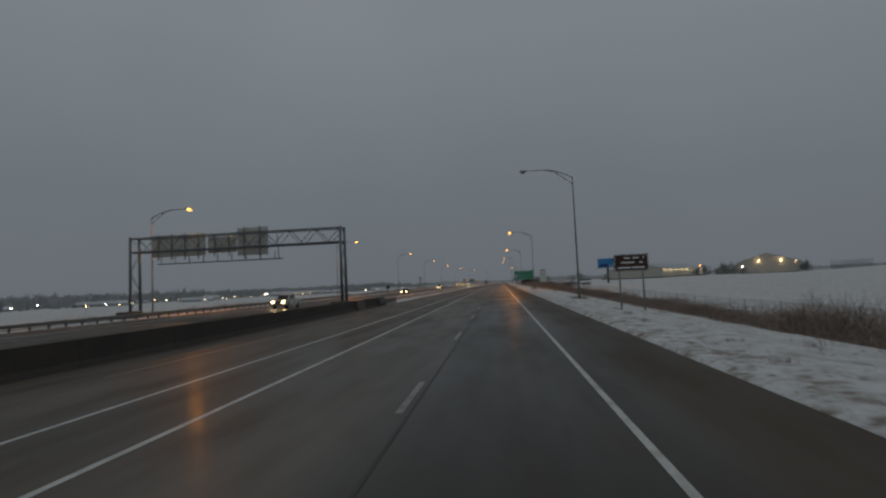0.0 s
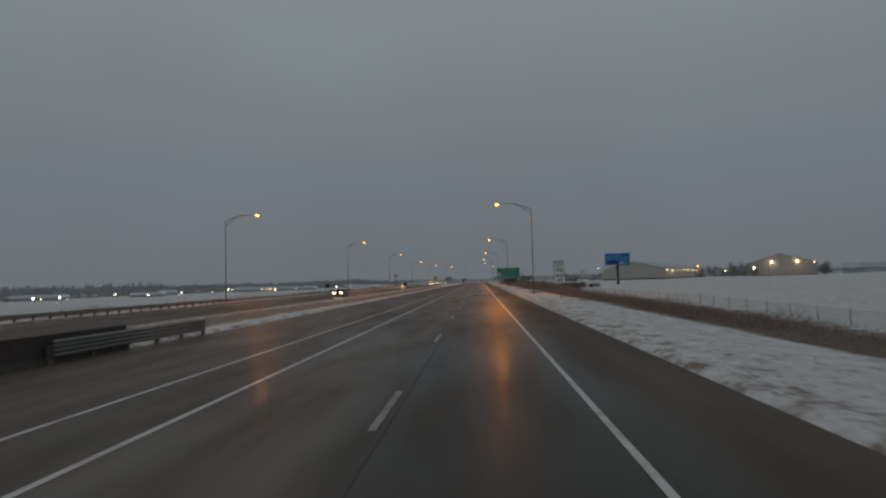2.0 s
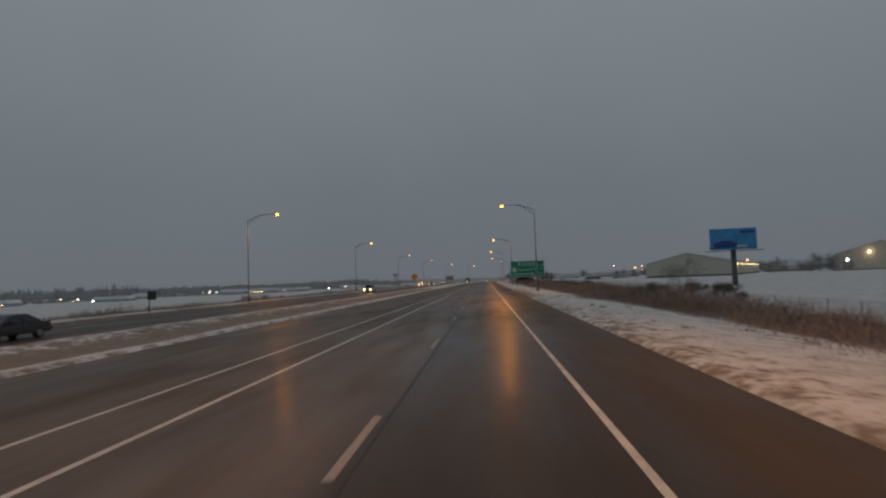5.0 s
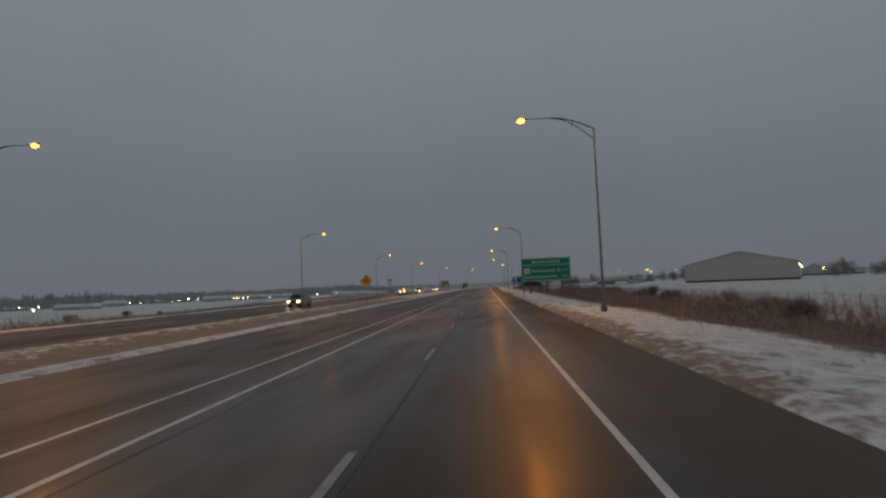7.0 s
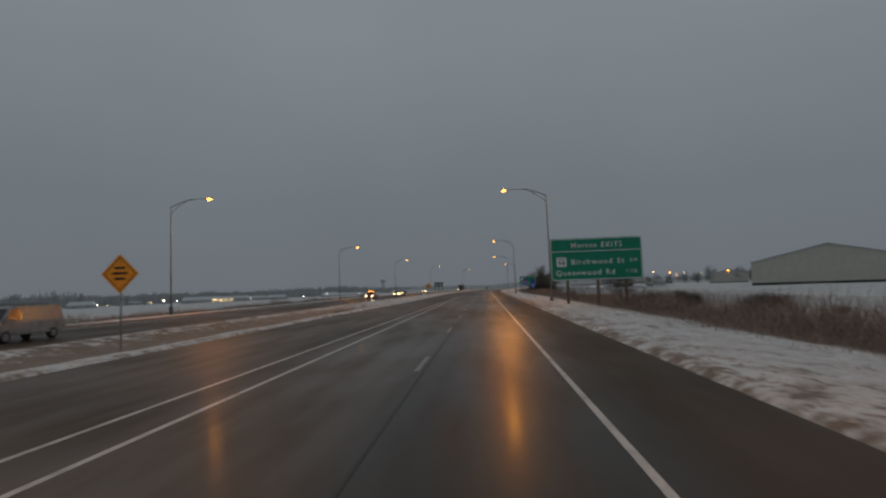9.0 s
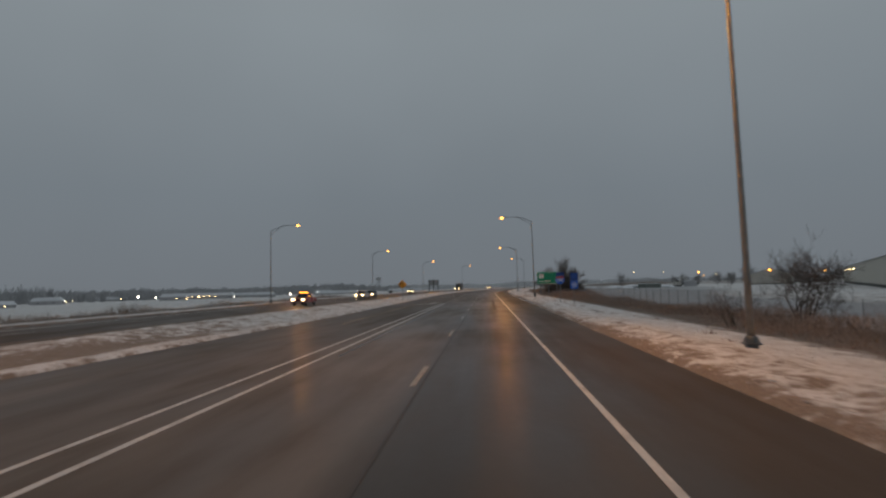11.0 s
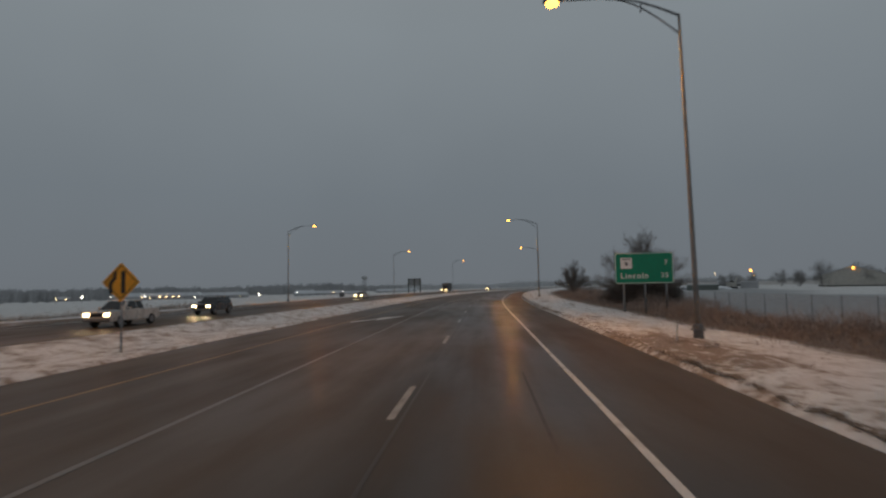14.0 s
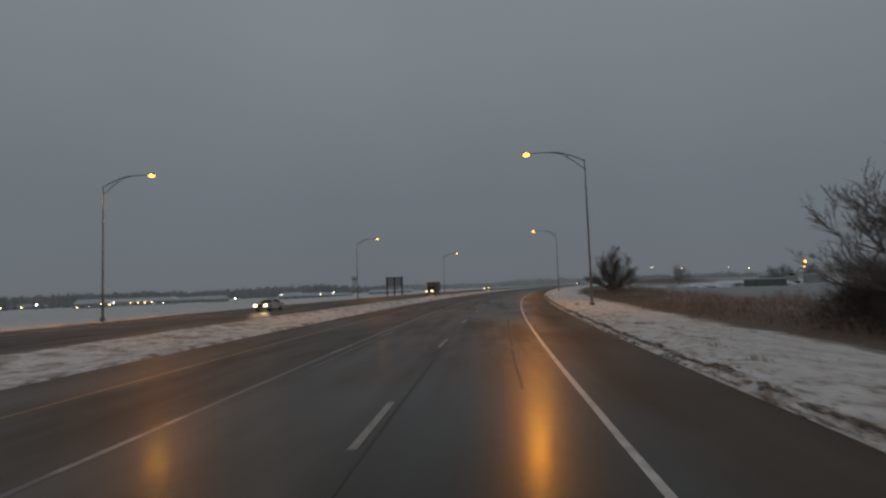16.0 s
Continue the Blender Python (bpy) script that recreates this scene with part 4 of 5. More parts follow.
M_RAIL = plain("dull_guardrail_steel", (0.40, 0.395, 0.38), 0.6, 0.15, 0.15, 3, (0.26, 0.24, 0.22))


def guardrail(label, s0, s1, u0, u1, base, heights, spacing, side=1):
    t = thing("guardrail", Matrix(), label, "guardrail")
    for h in heights:
        bm = B()
        n = max(2, int((s1 - s0) / 4))
        w_beam(bm, [(s0 + (s1 - s0) * k / n, u0 + (u1 - u0) * k / n) for k in range(n + 1)], base + h, side=side)
        part("rail", bm, M_RAIL, t)
    n = int((s1 - s0) / spacing)
    for k in range(n + 1):
        s = s0 + (s1 - s0) * k / n
        o = part("post", box(B(), (0, 0, 0.2), (0.12, 0.16, 1.1)), M_WOODPOST, t)
        o.matrix_basis = Matrix.Translation(place(s, u0 + (u1 - u0) * k / n - side * 0.08, base))


guardrail("galvanised guardrail on posts along the far carriageway", -40, 141, -37.6, -38.2, -0.25, (0.60,), 1.9)
guardrail("stacked galvanised guardrail at the barrier's end", 76.4, 87, -15.10, -15.0, -0.34, (0.47, 0.78), 1.9)

# culvert end in the median
t = thing("culvert_grate", pose(-17.2, 299, -0.72, 0, 0, -25), "rusty metal culvert grate in the median", "culvert")
part("frame", prism(B(), [(-0.7, 0), (0.7, 0), (0.55, 0.45), (-0.55, 0.45)], 0, 1.6), M_SEAL, t)
for k in range(4):
    part("bar", tube(B(), [(-0.6, 0.2 + k * 0.4, 0.5), (0.6, 0.2 + k * 0.4, 0.5)], 0.04, 6), M_STEEL, t)


# ---- marker stake on the sandy verge ----
t = thing("marker_stake", pose(6.55, 382.2, ground_z(382.2, 6.55) - 0.02, 0, 5, 0), "thin white plastic marker stake in the sandy verge", "marker post")
part("blade", box(B(), (0, 0, 0.34), (0.05, 0.012, 0.72), bevel=0.004), M_WHITE_LINE, t)
part("reflector", box(B(), (0, -0.009, 0.62), (0.036, 0.006, 0.08), bevel=0.002), M_UNLIT, t)

# ---- fence along the right field ----
M_MESH, _n, _l, _b = new_mat("chain_link_mesh")
_b.inputs["Base Color"].default_value = (0.34, 0.36, 0.38, 1)
_b.inputs["Roughness"].default_value = 0.5
_t = _n.new("ShaderNodeTexChecker")
_t.inputs["Scale"].default_value = 24
_c = _n.new("ShaderNodeTexCoord")
_m = _n.new("ShaderNodeMapping")
_m.inputs["Rotation"].default_value = (radians(45), 0, 0)
_l.new(_c.outputs["Object"], _m.inputs[0])
_l.new(_m.outputs[0], _t.inputs["Vector"])
_l.new(ramp(_n, _l, _t.outputs["Fac"], [(0.4, 0.08), (0.6, 0.28)]), _b.inputs["Alpha"])


def fence(s0, s1, u, label, h=1.12, step=3.0):
    t = thing("wire_fence", Matrix(), label, "fence")
    n = int((s1 - s0) / step)
    me = None
    tops = []
    for k in range(n + 1):
        s = s0 + step * k
        z = ground_z(s, u)
        tops.append(place(s, u, z + h))
        if me is None:
            o = part("post", tube(B(), [(0, 0, -0.3), (0, 0, h + 0.06)], 0.024, 6), M_DARKSTEEL, t)
            me = o.data
        else:
            o = part("post", me, M_DARKSTEEL, t)
        o.matrix_basis = Matrix.Translation(place(s, u, z))
    part("top_wire", tube(B(), tops, 0.006, 4), M_STEEL, t)
    bm = B()
    for a, b in zip(tops, tops[1:]):
        vs = [bm.verts.new(v) for v in (a - Vector((0, 0, h - 0.05)), b - Vector((0, 0, h - 0.05)), b, a)]
        bm.faces.new(vs)
    part("wire_mesh", bm, M_MESH, t, "thin grey chain-link mesh")


fence(-6, 190, 20.3, "chain-link fence of steel posts along the snowy field", 0.85)
fence(196, 325, 25.0, "chain-link fence half hidden behind the brush")
fence(333, 414, 20.6, "grey chain-link fence beside the weeds", 1.75)


# ---- dead weeds ----
def weeds(name, label, spots, count, hmin, hmax, seed, width=0.02, mat=None, taper=None, twigs=5, sway=0.3):
    """Thin dead stalks with side twigs; height follows the clumps."""
    rnd = random.Random(seed)
    vs, fs = [], []
    for _ in range(count):
        s, u = spots(rnd)
        base = place(s, u, ground_z(s, u) - 0.03)
        clump = 0.35 + 0.9 * max(0.0, noise.noise((s * 0.11, u * 0.30, 5.0)) + 0.38) + 0.35 * noise.noise((s * 0.5, u * 0.7, 9.0))
        clump *= 0.45 + 1.15 * max(0.0, noise.noise((s * 0.07, u * 0.12, 31.0)) + 0.45)
        h = rnd.uniform(hmin, hmax) * max(0.12, clump) * (taper(s, u) if taper else 1.0)
        lean = Vector((rnd.gauss(0, sway), rnd.gauss(0, sway), 1.0)) * h
        for k in range(twigs):
            a = rnd.uniform(0, 2 * math.pi)
            d = Vector((math.cos(a), math.sin(a), 0))
            side = Vector((-d.y, d.x, 0)) * width * rnd.uniform(0.4, 1.2)
            f = 0.0 if k == 0 else rnd.uniform(0.05, 0.7)
            root = base + lean * f
            tip = base + lean if k == 0 else root + d * h * rnd.uniform(0.15, 0.5) + Vector((0, 0, h * rnd.uniform(0.1, 0.55)))
            i = len(vs)
            vs += [root - side, root + side, tip]
            fs.append((i, i + 1, i + 2))
    me = bpy.data.meshes.new(name)
    me.from_pydata(vs, [], fs)
    me.materials.append(mat or M_WEEDS)
    ob = new(name, me)
    return tagged(ob, label, "weeds", kind="stuff")


def weed_edge(s):
    return 11.2 + 2.4 * noise.noise((s * 0.05, 0.3, 2.0)) + 1.0 * noise.noise((s * 0.21, 0.7, 2.0)) - 1.2 * (1 - ease(40, 70, s)) + 1.3 * ease(290, 330, s) * (1 - ease(365, 400, s))


def right_spots(r):
    s = r.uniform(-10, 470) if r.random() < 0.9 else r.uniform(470, 560)
    wide = 1.0 + 0.5 * ease(150, 200, s) + 1.4 * ease(325, 360, s)
    u = weed_edge(s) + (abs(r.gauss(0, 1)) * 3.2 + r.uniform(-1.0, 3.4)) * wide
    back = 20.0 + 4.3 * ease(185, 200, s) * (1 - ease(318, 330, s)) + 0.3 * ease(330, 345, s) + 8 * ease(420, 432, s)
    return s, (u if u < back else r.uniform(weed_edge(s), back))


def weed_height(s, u):
    along = 1.25 - 0.50 * ease(40, 75, s) + 0.80 * ease(135, 200, s) - 0.70 * ease(290, 330, s) + 0.22 * ease(360, 400, s)
    return (0.15 + 0.85 * ease(-0.5, 4.5, u - weed_edge(s))) * along


weeds("roadside_weeds", "tall dead brown weeds in the roadside ditch", right_spots, 115000, 0.3, 1.35, 11, 0.011, taper=weed_height, sway=0.45)
weeds("verge_stubble", "sparse dry grass poking through the verge snow", lambda r: (r.uniform(-5, 480), r.uniform(7.5, 11.5)), 2200, 0.03, 0.16, 12, 0.012)
weeds("far_roadside_weeds", "dead grey weeds beyond the far carriageway", lambda r: (r.uniform(60, 450), -40.8 - abs(r.gauss(0, 4.8))), 24000, 0.15, 0.95, 13, 0.02, M_GREYWEEDS)
tufts = [(random.Random(k).uniform(0, 480), 6.2 + 5.6 * random.Random(k + 900).random()) for k in range(170)]
weeds("verge_tufts", "brown grass tufts poking through the verge snow", lambda r: (lambda c: (c[0] + r.gauss(0, 0.22), c[1] + r.gauss(0, 0.16)))(r.choice(tufts)), 7500, 0.05, 0.26, 15, 0.008)
weeds("median_stubble", "sparse dry grass in the snowy median", lambda r: (r.uniform(90, 520), r.uniform(-21.5, -16.2)), 2500, 0.03, 0.14, 14, 0.012)
for s, u in ((67.9, 8.25), (143.1, 8.15)):
    weeds("pole_weeds", "clump of dead weeds round a lamp pole", lambda r: (s + r.gauss(0, 0.35), u + r.gauss(0, 0.45)), 260, 0.2, 0.75, int(s), 0.011)


def clods(name, label, spots, count, seed, mat):
    """Ploughed lumps of dirty snow, one small uneven block each."""
    rnd = random.Random(seed)
    vs, fs = [], []
    for _ in range(count):
        s, u, k = spots(rnd)
        r = 0.015 + 0.06 * rnd.random() ** 2.5 * k
        c = place(s, u, ground_z(s, u) + r * 0.15)
        i = len(vs)
        vs += [c + Vector((x * r * rnd.uniform(0.6, 1.5), y * r * rnd.uniform(0.6, 1.6), z * r * rnd.uniform(0.3, 0.7))) for x, y, z in ((1, 0, 0), (0, 1, 0), (-1, 0, 0), (0, -1, 0), (0, 0, 1), (0, 0, -1))]
        fs += [(i + a, i + (a + 1) % 4, i + 4) for a in range(4)] + [(i + (a + 1) % 4, i + a, i + 5) for a in range(4)]
    me = bpy.data.meshes.new(name)
    me.from_pydata(vs, [], fs)
    me.materials.append(mat)
    tagged(new(name, me), label, "snow lumps", kind="stuff")


M_CLOD = weeds_material("dirty_snow_lumps", (0.40, 0.355, 0.315), (0.58, 0.55, 0.52))


def verge_lumps(r):
    far = r.random() < 0.45
    s = r.uniform(-5, 500) if r.random() < 0.3 else r.uniform(270, 500)
    return s, (r.uniform(4.9, 9.5) if far else 5.0 + abs(r.gauss(0, 0.55))), (0.6 if far else 1.0)


def median_lumps(r):
    s = r.uniform(85, 520)
    d = abs(r.gauss(0, 1.0)) if r.random() < 0.5 else r.uniform(0, 8)
    return s, left_edge(s) - 0.15 - d, 0.8


clods("verge_snow_lumps", "ploughed lumps of dirty snow along the verge", verge_lumps, 5000, 61, M_CLOD)
clods("median_snow_lumps", "ploughed lumps of dirty snow along the median", median_lumps, 4500, 62, M_CLOD)

M_DIRT = weeds_material("road_dirt_lumps", (0.085, 0.062, 0.046), (0.23, 0.18, 0.14))


def dirt_lines(r):
    """A broken line of dirt thrown up by the plough, with a fainter one beside the asphalt."""
    while True:
        s = r.uniform(361, 500)
        if 379 < s < 402 and r.random() < 0.9:
            continue
        first = s > 392 and r.random() < 0.22
        if noise.noise((s * 0.35, 9.0 if first else 3.0, 0.0)) + 0.7 * noise.noise((s * 1.3, 5.0, 0.0)) > (-0.1 if first else -0.55):
            u = 4.90 + r.gauss(0, 0.02) if first else 5.09 + 0.05 * noise.noise((s * 0.4, 1.0, 2.0)) + r.gauss(0, 0.045)
            return s, u, 0.45


clods("verge_dirt_lumps", "dark dirt and ice lumps along the asphalt edge", dirt_lines, 17500, 63, M_DIRT)


# ---- trees ----
def bare_tree(height, radius, seed, label, stems=1, depth=5, name="bare_tree", density=3, spread=1.0, thick=1.0, bark=None):
    """Forked limbs and twigs, grown and then fitted to the given height and crown radius."""
    rnd = random.Random(seed)
    t = thing(name, Matrix(), label, "tree")
    trunk, limbs, twigs = B(), B(), B()
    finest = 0.011 * height / 8

    def grow(p, d, length, r, level):
        pts, rad = [p], [r]
        q = p.copy()
        for k in range(3):
            d = (d + Vector((rnd.gauss(0, 0.17), rnd.gauss(0, 0.17), rnd.gauss(0.04, 0.09)))).normalized()
            q = q + d * length / 3
            pts.append(q.copy())
            rad.append(max(finest * 0.7, r * (1 - 0.22 * (k + 1))))
        tube(trunk if level == 0 else limbs if level < 3 else twigs, pts, rad, 7 if level == 0 else 5 if level < 3 else 3, cap=False)
        if level >= depth:
            return
        for k in range(density + (level in (1, 2))):
            i = rnd.choice((1, 2, 3, 3))
            axis = d.orthogonal().normalized()
            axis.rotate(Matrix.Rotation(rnd.uniform(0, 2 * math.pi), 3, d))
            nd = d.copy()
            nd.rotate(Matrix.Rotation(radians(rnd.uniform(18, 60)) * spread, 3, axis))
            grow(pts[i], nd, length * rnd.uniform(0.6, 0.85), max(finest, rad[i] * rnd.uniform(0.5, 0.7)), level + 1)

    for k in range(stems):
        a = 2 * math.pi * (k + rnd.uniform(-0.3, 0.3)) / stems
        lean = 0.0 if stems == 1 else rnd.uniform(0.3, 1.0)
        grow(Vector((0.3 * math.cos(a) * (stems > 1), 0.3 * math.sin(a) * (stems > 1), -0.2)), Vector((math.cos(a) * lean, math.sin(a) * lean, 1)).normalized(), height * 0.34, height * (0.026 if stems == 1 else 0.016) * thick, 0)
    every = [v for bm in (trunk, limbs, twigs) for v in bm.verts]
    rs = sorted(math.hypot(v.co.x, v.co.y) for v in every)
    kr, kz = radius / rs[int(len(rs) * 0.97)], height / max(v.co.z for v in every)
    for v in every:
        v.co = Vector((v.co.x * kr, v.co.y * kr, v.co.z * kz))
    part("trunk", trunk, bark or M_BARK, t)
    part("branchwork", limbs, bark or M_BARK, t)
    part("crown", twigs, bark or M_BARK, t, "dense bare twigs")
    return t


def stand(t, s, u, turn=0.0, scale=1.0):
    t.matrix_basis = Matrix.Translation(place(s, u, ground_z(s, u) - 0.05)) @ pose(0, 0, 0, 0, 0, turn) @ Matrix.Scale(scale, 4)
    return t


def fan_tree(height, radius, seed, label, count):
    """A broad bare tree: stout limbs fan out from a short bole to a rounded crown."""
    rnd = random.Random(seed)
    t = thing("bare_tree", Matrix(), label, "tree")
    trunk, limbs, twigs = B(), B(), B()
    tube(trunk, [(0, 0, -0.3), (0.05, 0, 0.5), (0.1, 0.05, 1.3)], [0.55, 0.45, 0.40], 10)

    def turned(d, lo, hi):
        axis = d.orthogonal().normalized()
        axis.rotate(Matrix.Rotation(rnd.uniform(0, 2 * math.pi), 3, d))
        nd = d.copy()
        nd.rotate(Matrix.Rotation(radians(rnd.uniform(lo, hi)), 3, axis))
        nd.z = abs(nd.z) * 0.9 + 0.12
        return nd.normalized()

    def bough(bm, p, d, length, r, n, sides, up):
        pts, rad = [p.copy()], [r]
        for k in range(n):
            d = (d + Vector((rnd.gauss(0, 0.13), rnd.gauss(0, 0.13), up + rnd.gauss(0, 0.06)))).normalized()
            pts.append(pts[-1] + d * length / n)
            rad.append(max(0.009, r * (1 - 0.8 * (k + 1) / n)))
        tube(bm, pts, rad, sides, cap=False)
        return pts, rad, d

    for k in range(count):
        az, el = k * 2.39996 + rnd.uniform(-0.3, 0.3), radians(8 + 78 * ((k + 0.5) / count) ** 0.85)
        d = Vector((math.cos(az) * math.cos(el), math.sin(az) * math.cos(el), math.sin(el)))
        reach = 1 / math.sqrt((math.cos(el) / radius) ** 2 + (math.sin(el) / (height - 1.0)) ** 2) * rnd.uniform(0.74, 0.98)
        pts, rad, _ = bough(limbs, Vector((0.25 * math.cos(az), 0.25 * math.sin(az), rnd.uniform(0.5, 1.3))), d, reach, rnd.uniform(0.10, 0.17), 7, 6, 0.01)
        for _ in range(15):
            i = rnd.choice((2, 3, 4, 4, 5, 5, 6, 6, 7))
            nd = turned((pts[i] - pts[i - 1]).normalized(), 15, 50)
            q, qr, _ = bough(limbs, pts[i], nd, reach * rnd.uniform(0.13, 0.30), max(0.02, rad[i] * 0.6), 4, 4, 0.06)
            for _ in range(8):
                j = rnd.choice((1, 2, 3, 4, 4))
                td = turned((q[j] - q[j - 1]).normalized(), 15, 55)
                w, wr, _ = bough(twigs, q[j], td, rnd.uniform(0.5, 1.15), 0.016, 3, 3, 0.08)
                for _ in range(2):
                    bough(twigs, w[rnd.choice((1, 2))], turned(td, 20, 50), rnd.uniform(0.25, 0.6), 0.011, 2, 3, 0.05)
    part("trunk", trunk, M_GREYBARK, t)
    part("branchwork", limbs, M_GREYBARK, t)
    part("crown", twigs, M_GREYBARK, t, "dense bare twigs")
    return t


stand(fan_tree(8.4, 5.8, 3, "large fan-shaped bare tree above dark scrub", 40), 437.6, 20.2)
scrub = bare_tree(4.2, 3.4, 33, "dense dark scrub under the large bare tree", 9, 4, "scrub_bush", 4, 1.1)
stand(scrub, 435.6, 20.6, 0, 0.9)
rnd = random.Random(71)
brush = [(433, 18.5, 0.6), (435, 18.0, 0.85), (436, 21.5, 0.95), (437, 19.5, 0.9), (438.5, 17.6, 0.8), (439, 21.5, 1.0), (440, 19.0, 0.95), (441.5, 22.0, 0.95), (437.5, 23.0, 0.9), (434, 21.5, 0.75), (441, 17.5, 0.7), (443, 20.0, 0.85), (432, 20.5, 0.55), (439, 24.0, 0.75), (443, 23.5, 0.7), (445.5, 21.5, 0.55), (436.5, 17.0, 0.6), (434.5, 19.8, 0.9), (438.2, 20.4, 1.0), (524, 18.0, 0.62), (205, 29, 0.3), (208, 31, 0.36), (212, 30, 0.3), (200, 28, 0.25), (209, 27.5, 0.45), (261, -52, 0.34), (250, -52, 0.36), (266, -50, 0.22)]
brush += [(182 + 3.9 * k + rnd.uniform(-2, 2), rnd.uniform(16.5, 24), rnd.uniform(0.3, 0.55)) for k in range(32)]
for s, u, k in brush:
    tagged(copy_thing(scrub, Matrix.Translation(place(s, u, ground_z(s, u) - 0.05)) @ pose(0, 0, 0, 0, 0, s * 71) @ Matrix.Scale(k, 4)), group="scrub under the trees")
stand(fan_tree(9.2, 4.6, 21, "round dense bare tree by the bend", 26), 524, 17.9, 20)
bare_tree(9.6, 3.8, 22, "pale bare tree behind another by the bend", 4, 5, density=3, bark=M_GREYBARK).matrix_basis = pose(48, 612, -2.0, 0, 0, 90)
stand(bare_tree(6.2, 3.2, 5, "bushy bare shrub among the weeds", 7, 5, "bare_bush", 3), 324, 20.6)
stand(bare_tree(3.0, 1.8, 6, "small bare bush by the fence", 4, 4, "bare_bush", 3), 318, 13.8)
stand(bare_tree(5.4, 3.0, 7, "small bare tree beside the ditch", 3, 5), 211, 26.5)
sapling = bare_tree(1.9, 0.4, 9, "thin bare sapling along the fence", 2, 4, "sapling", 2, 0.6)
stand(sapling, 120, 20.0)
for s, u in ((36, 18.4), (128, 20.5), (133, 19.6), (141, 20), (152, 19.8), (347, 17), (356, 16.5), (116, 17.2)):
    tagged(copy_thing(sapling, Matrix.Translation(place(s, u, ground_z(s, u) - 0.05)) @ pose(0, 0, 0, 0, 0, s * 37)), group="saplings along the fence")
field_tree = bare_tree(8.5, 4.0, 31, "bare tree near the farm buildings", 3, 5, "bare_tree", 4, 0.9, bark=M_HAZEBARK)
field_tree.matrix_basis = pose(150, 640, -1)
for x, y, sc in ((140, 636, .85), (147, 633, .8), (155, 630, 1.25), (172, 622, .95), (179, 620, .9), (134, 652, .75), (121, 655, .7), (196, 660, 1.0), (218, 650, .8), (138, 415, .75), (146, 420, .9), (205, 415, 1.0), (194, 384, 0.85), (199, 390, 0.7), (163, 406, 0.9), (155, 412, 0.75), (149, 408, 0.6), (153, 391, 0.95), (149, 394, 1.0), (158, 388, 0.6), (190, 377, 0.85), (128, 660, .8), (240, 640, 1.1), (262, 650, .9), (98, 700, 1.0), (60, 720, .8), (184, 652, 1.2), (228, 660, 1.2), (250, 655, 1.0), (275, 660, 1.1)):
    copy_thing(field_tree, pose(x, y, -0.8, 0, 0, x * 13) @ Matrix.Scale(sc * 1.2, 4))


# ---- buildings on the right ----
def gabled_shed(label, m, w, length, eave, peak, wall, lamps_side=0, lamps_front=(), name="metal_shed", flood=None):
    """A long gabled hall; its front gable is centred on the origin and faces -y."""
    t = thing(name, m, label, "building")
    h = w / 2
    part("wall", prism(B(), [(-h, 0), (h, 0), (h, eave), (0, peak - 0.15), (-h, eave)], 0, length), wall, t)
    part("plinth", box(B(), (0, length / 2, 0.35), (w + 0.12, length + 0.12, 0.9)), M_PLINTH, t)
    for sx in (-1, 1):
        n = Vector((sx * (peak - eave), 0, h)).normalized() * 0.12
        bm = prism(B(), [(0, peak - 0.1), (sx * (h + 0.35), eave - 0.1 - 0.35 * (peak - eave) / h), (sx * (h + 0.35) + n.x, eave - 0.1 - 0.35 * (peak - eave) / h + n.z), (0, peak + 0.08)], -0.4, length + 0.4)
        part("roof", bm, M_ROOF, t)
    ribs = B()
    k = -h + 1.2
    while k < h:
        top = eave + (peak - eave) * (1 - abs(k) / h) - 0.3
        box(ribs, (k, -0.03, (0.8 + top) / 2), (0.08, 0.06, top - 0.8))
        k += 2.4
    part("siding_ribs", ribs, wall, t)
    for k in range(lamps_side):
        y = 3 + (length - 18) * k / max(1, lamps_side - 1)
        part("wall_lamp", box(B(), (h + 0.2, y, eave - 1.3), (0.28, 0.32, 0.32), bevel=0.05), M_WARMLAMP, t, "lit wall lamp")
        if y > length * 0.5:
            part("wall_lamp", box(B(), (-h - 0.2, y, eave - 1.5), (0.25, 0.3, 0.28), bevel=0.05), M_WARMLAMP, t, "lit wall lamp")
    for x, z, sz in lamps_front:
        part("wall_lamp", box(B(), (x, -0.3, z), (sz, 0.4, sz), bevel=0.1), flood or M_WARMLAMP, t, "lit flood lamp")
    return t


gabled_shed("long cream metal shed with dark plinth and lit side lamps", pose(88.3, 384, -0.5, 0, 0, -28.8), 35, 160, 6.5, 10.6, M_SIDING, 9)
gabled_shed("brown gabled barn with two lit flood lamps", pose(173.5, 390, -0.8, 0, 0, -30), 35, 40, 8.0, 13.4, M_SIDING2, 0, ((-4.5, 8.4, 0.65), (8.0, 8.4, 0.65), (16.2, 7.4, 0.28)))


def lamp_glow(p, watts):
    """The light that a wall lamp throws on its own wall."""
    ld = bpy.data.lights.new("wall_lamp_light", "POINT")
    ld.energy, ld.color, ld.shadow_soft_size = watts, (1.0, 0.70, 0.34), 0.4
    new("wall_lamp_light", ld).matrix_basis = p


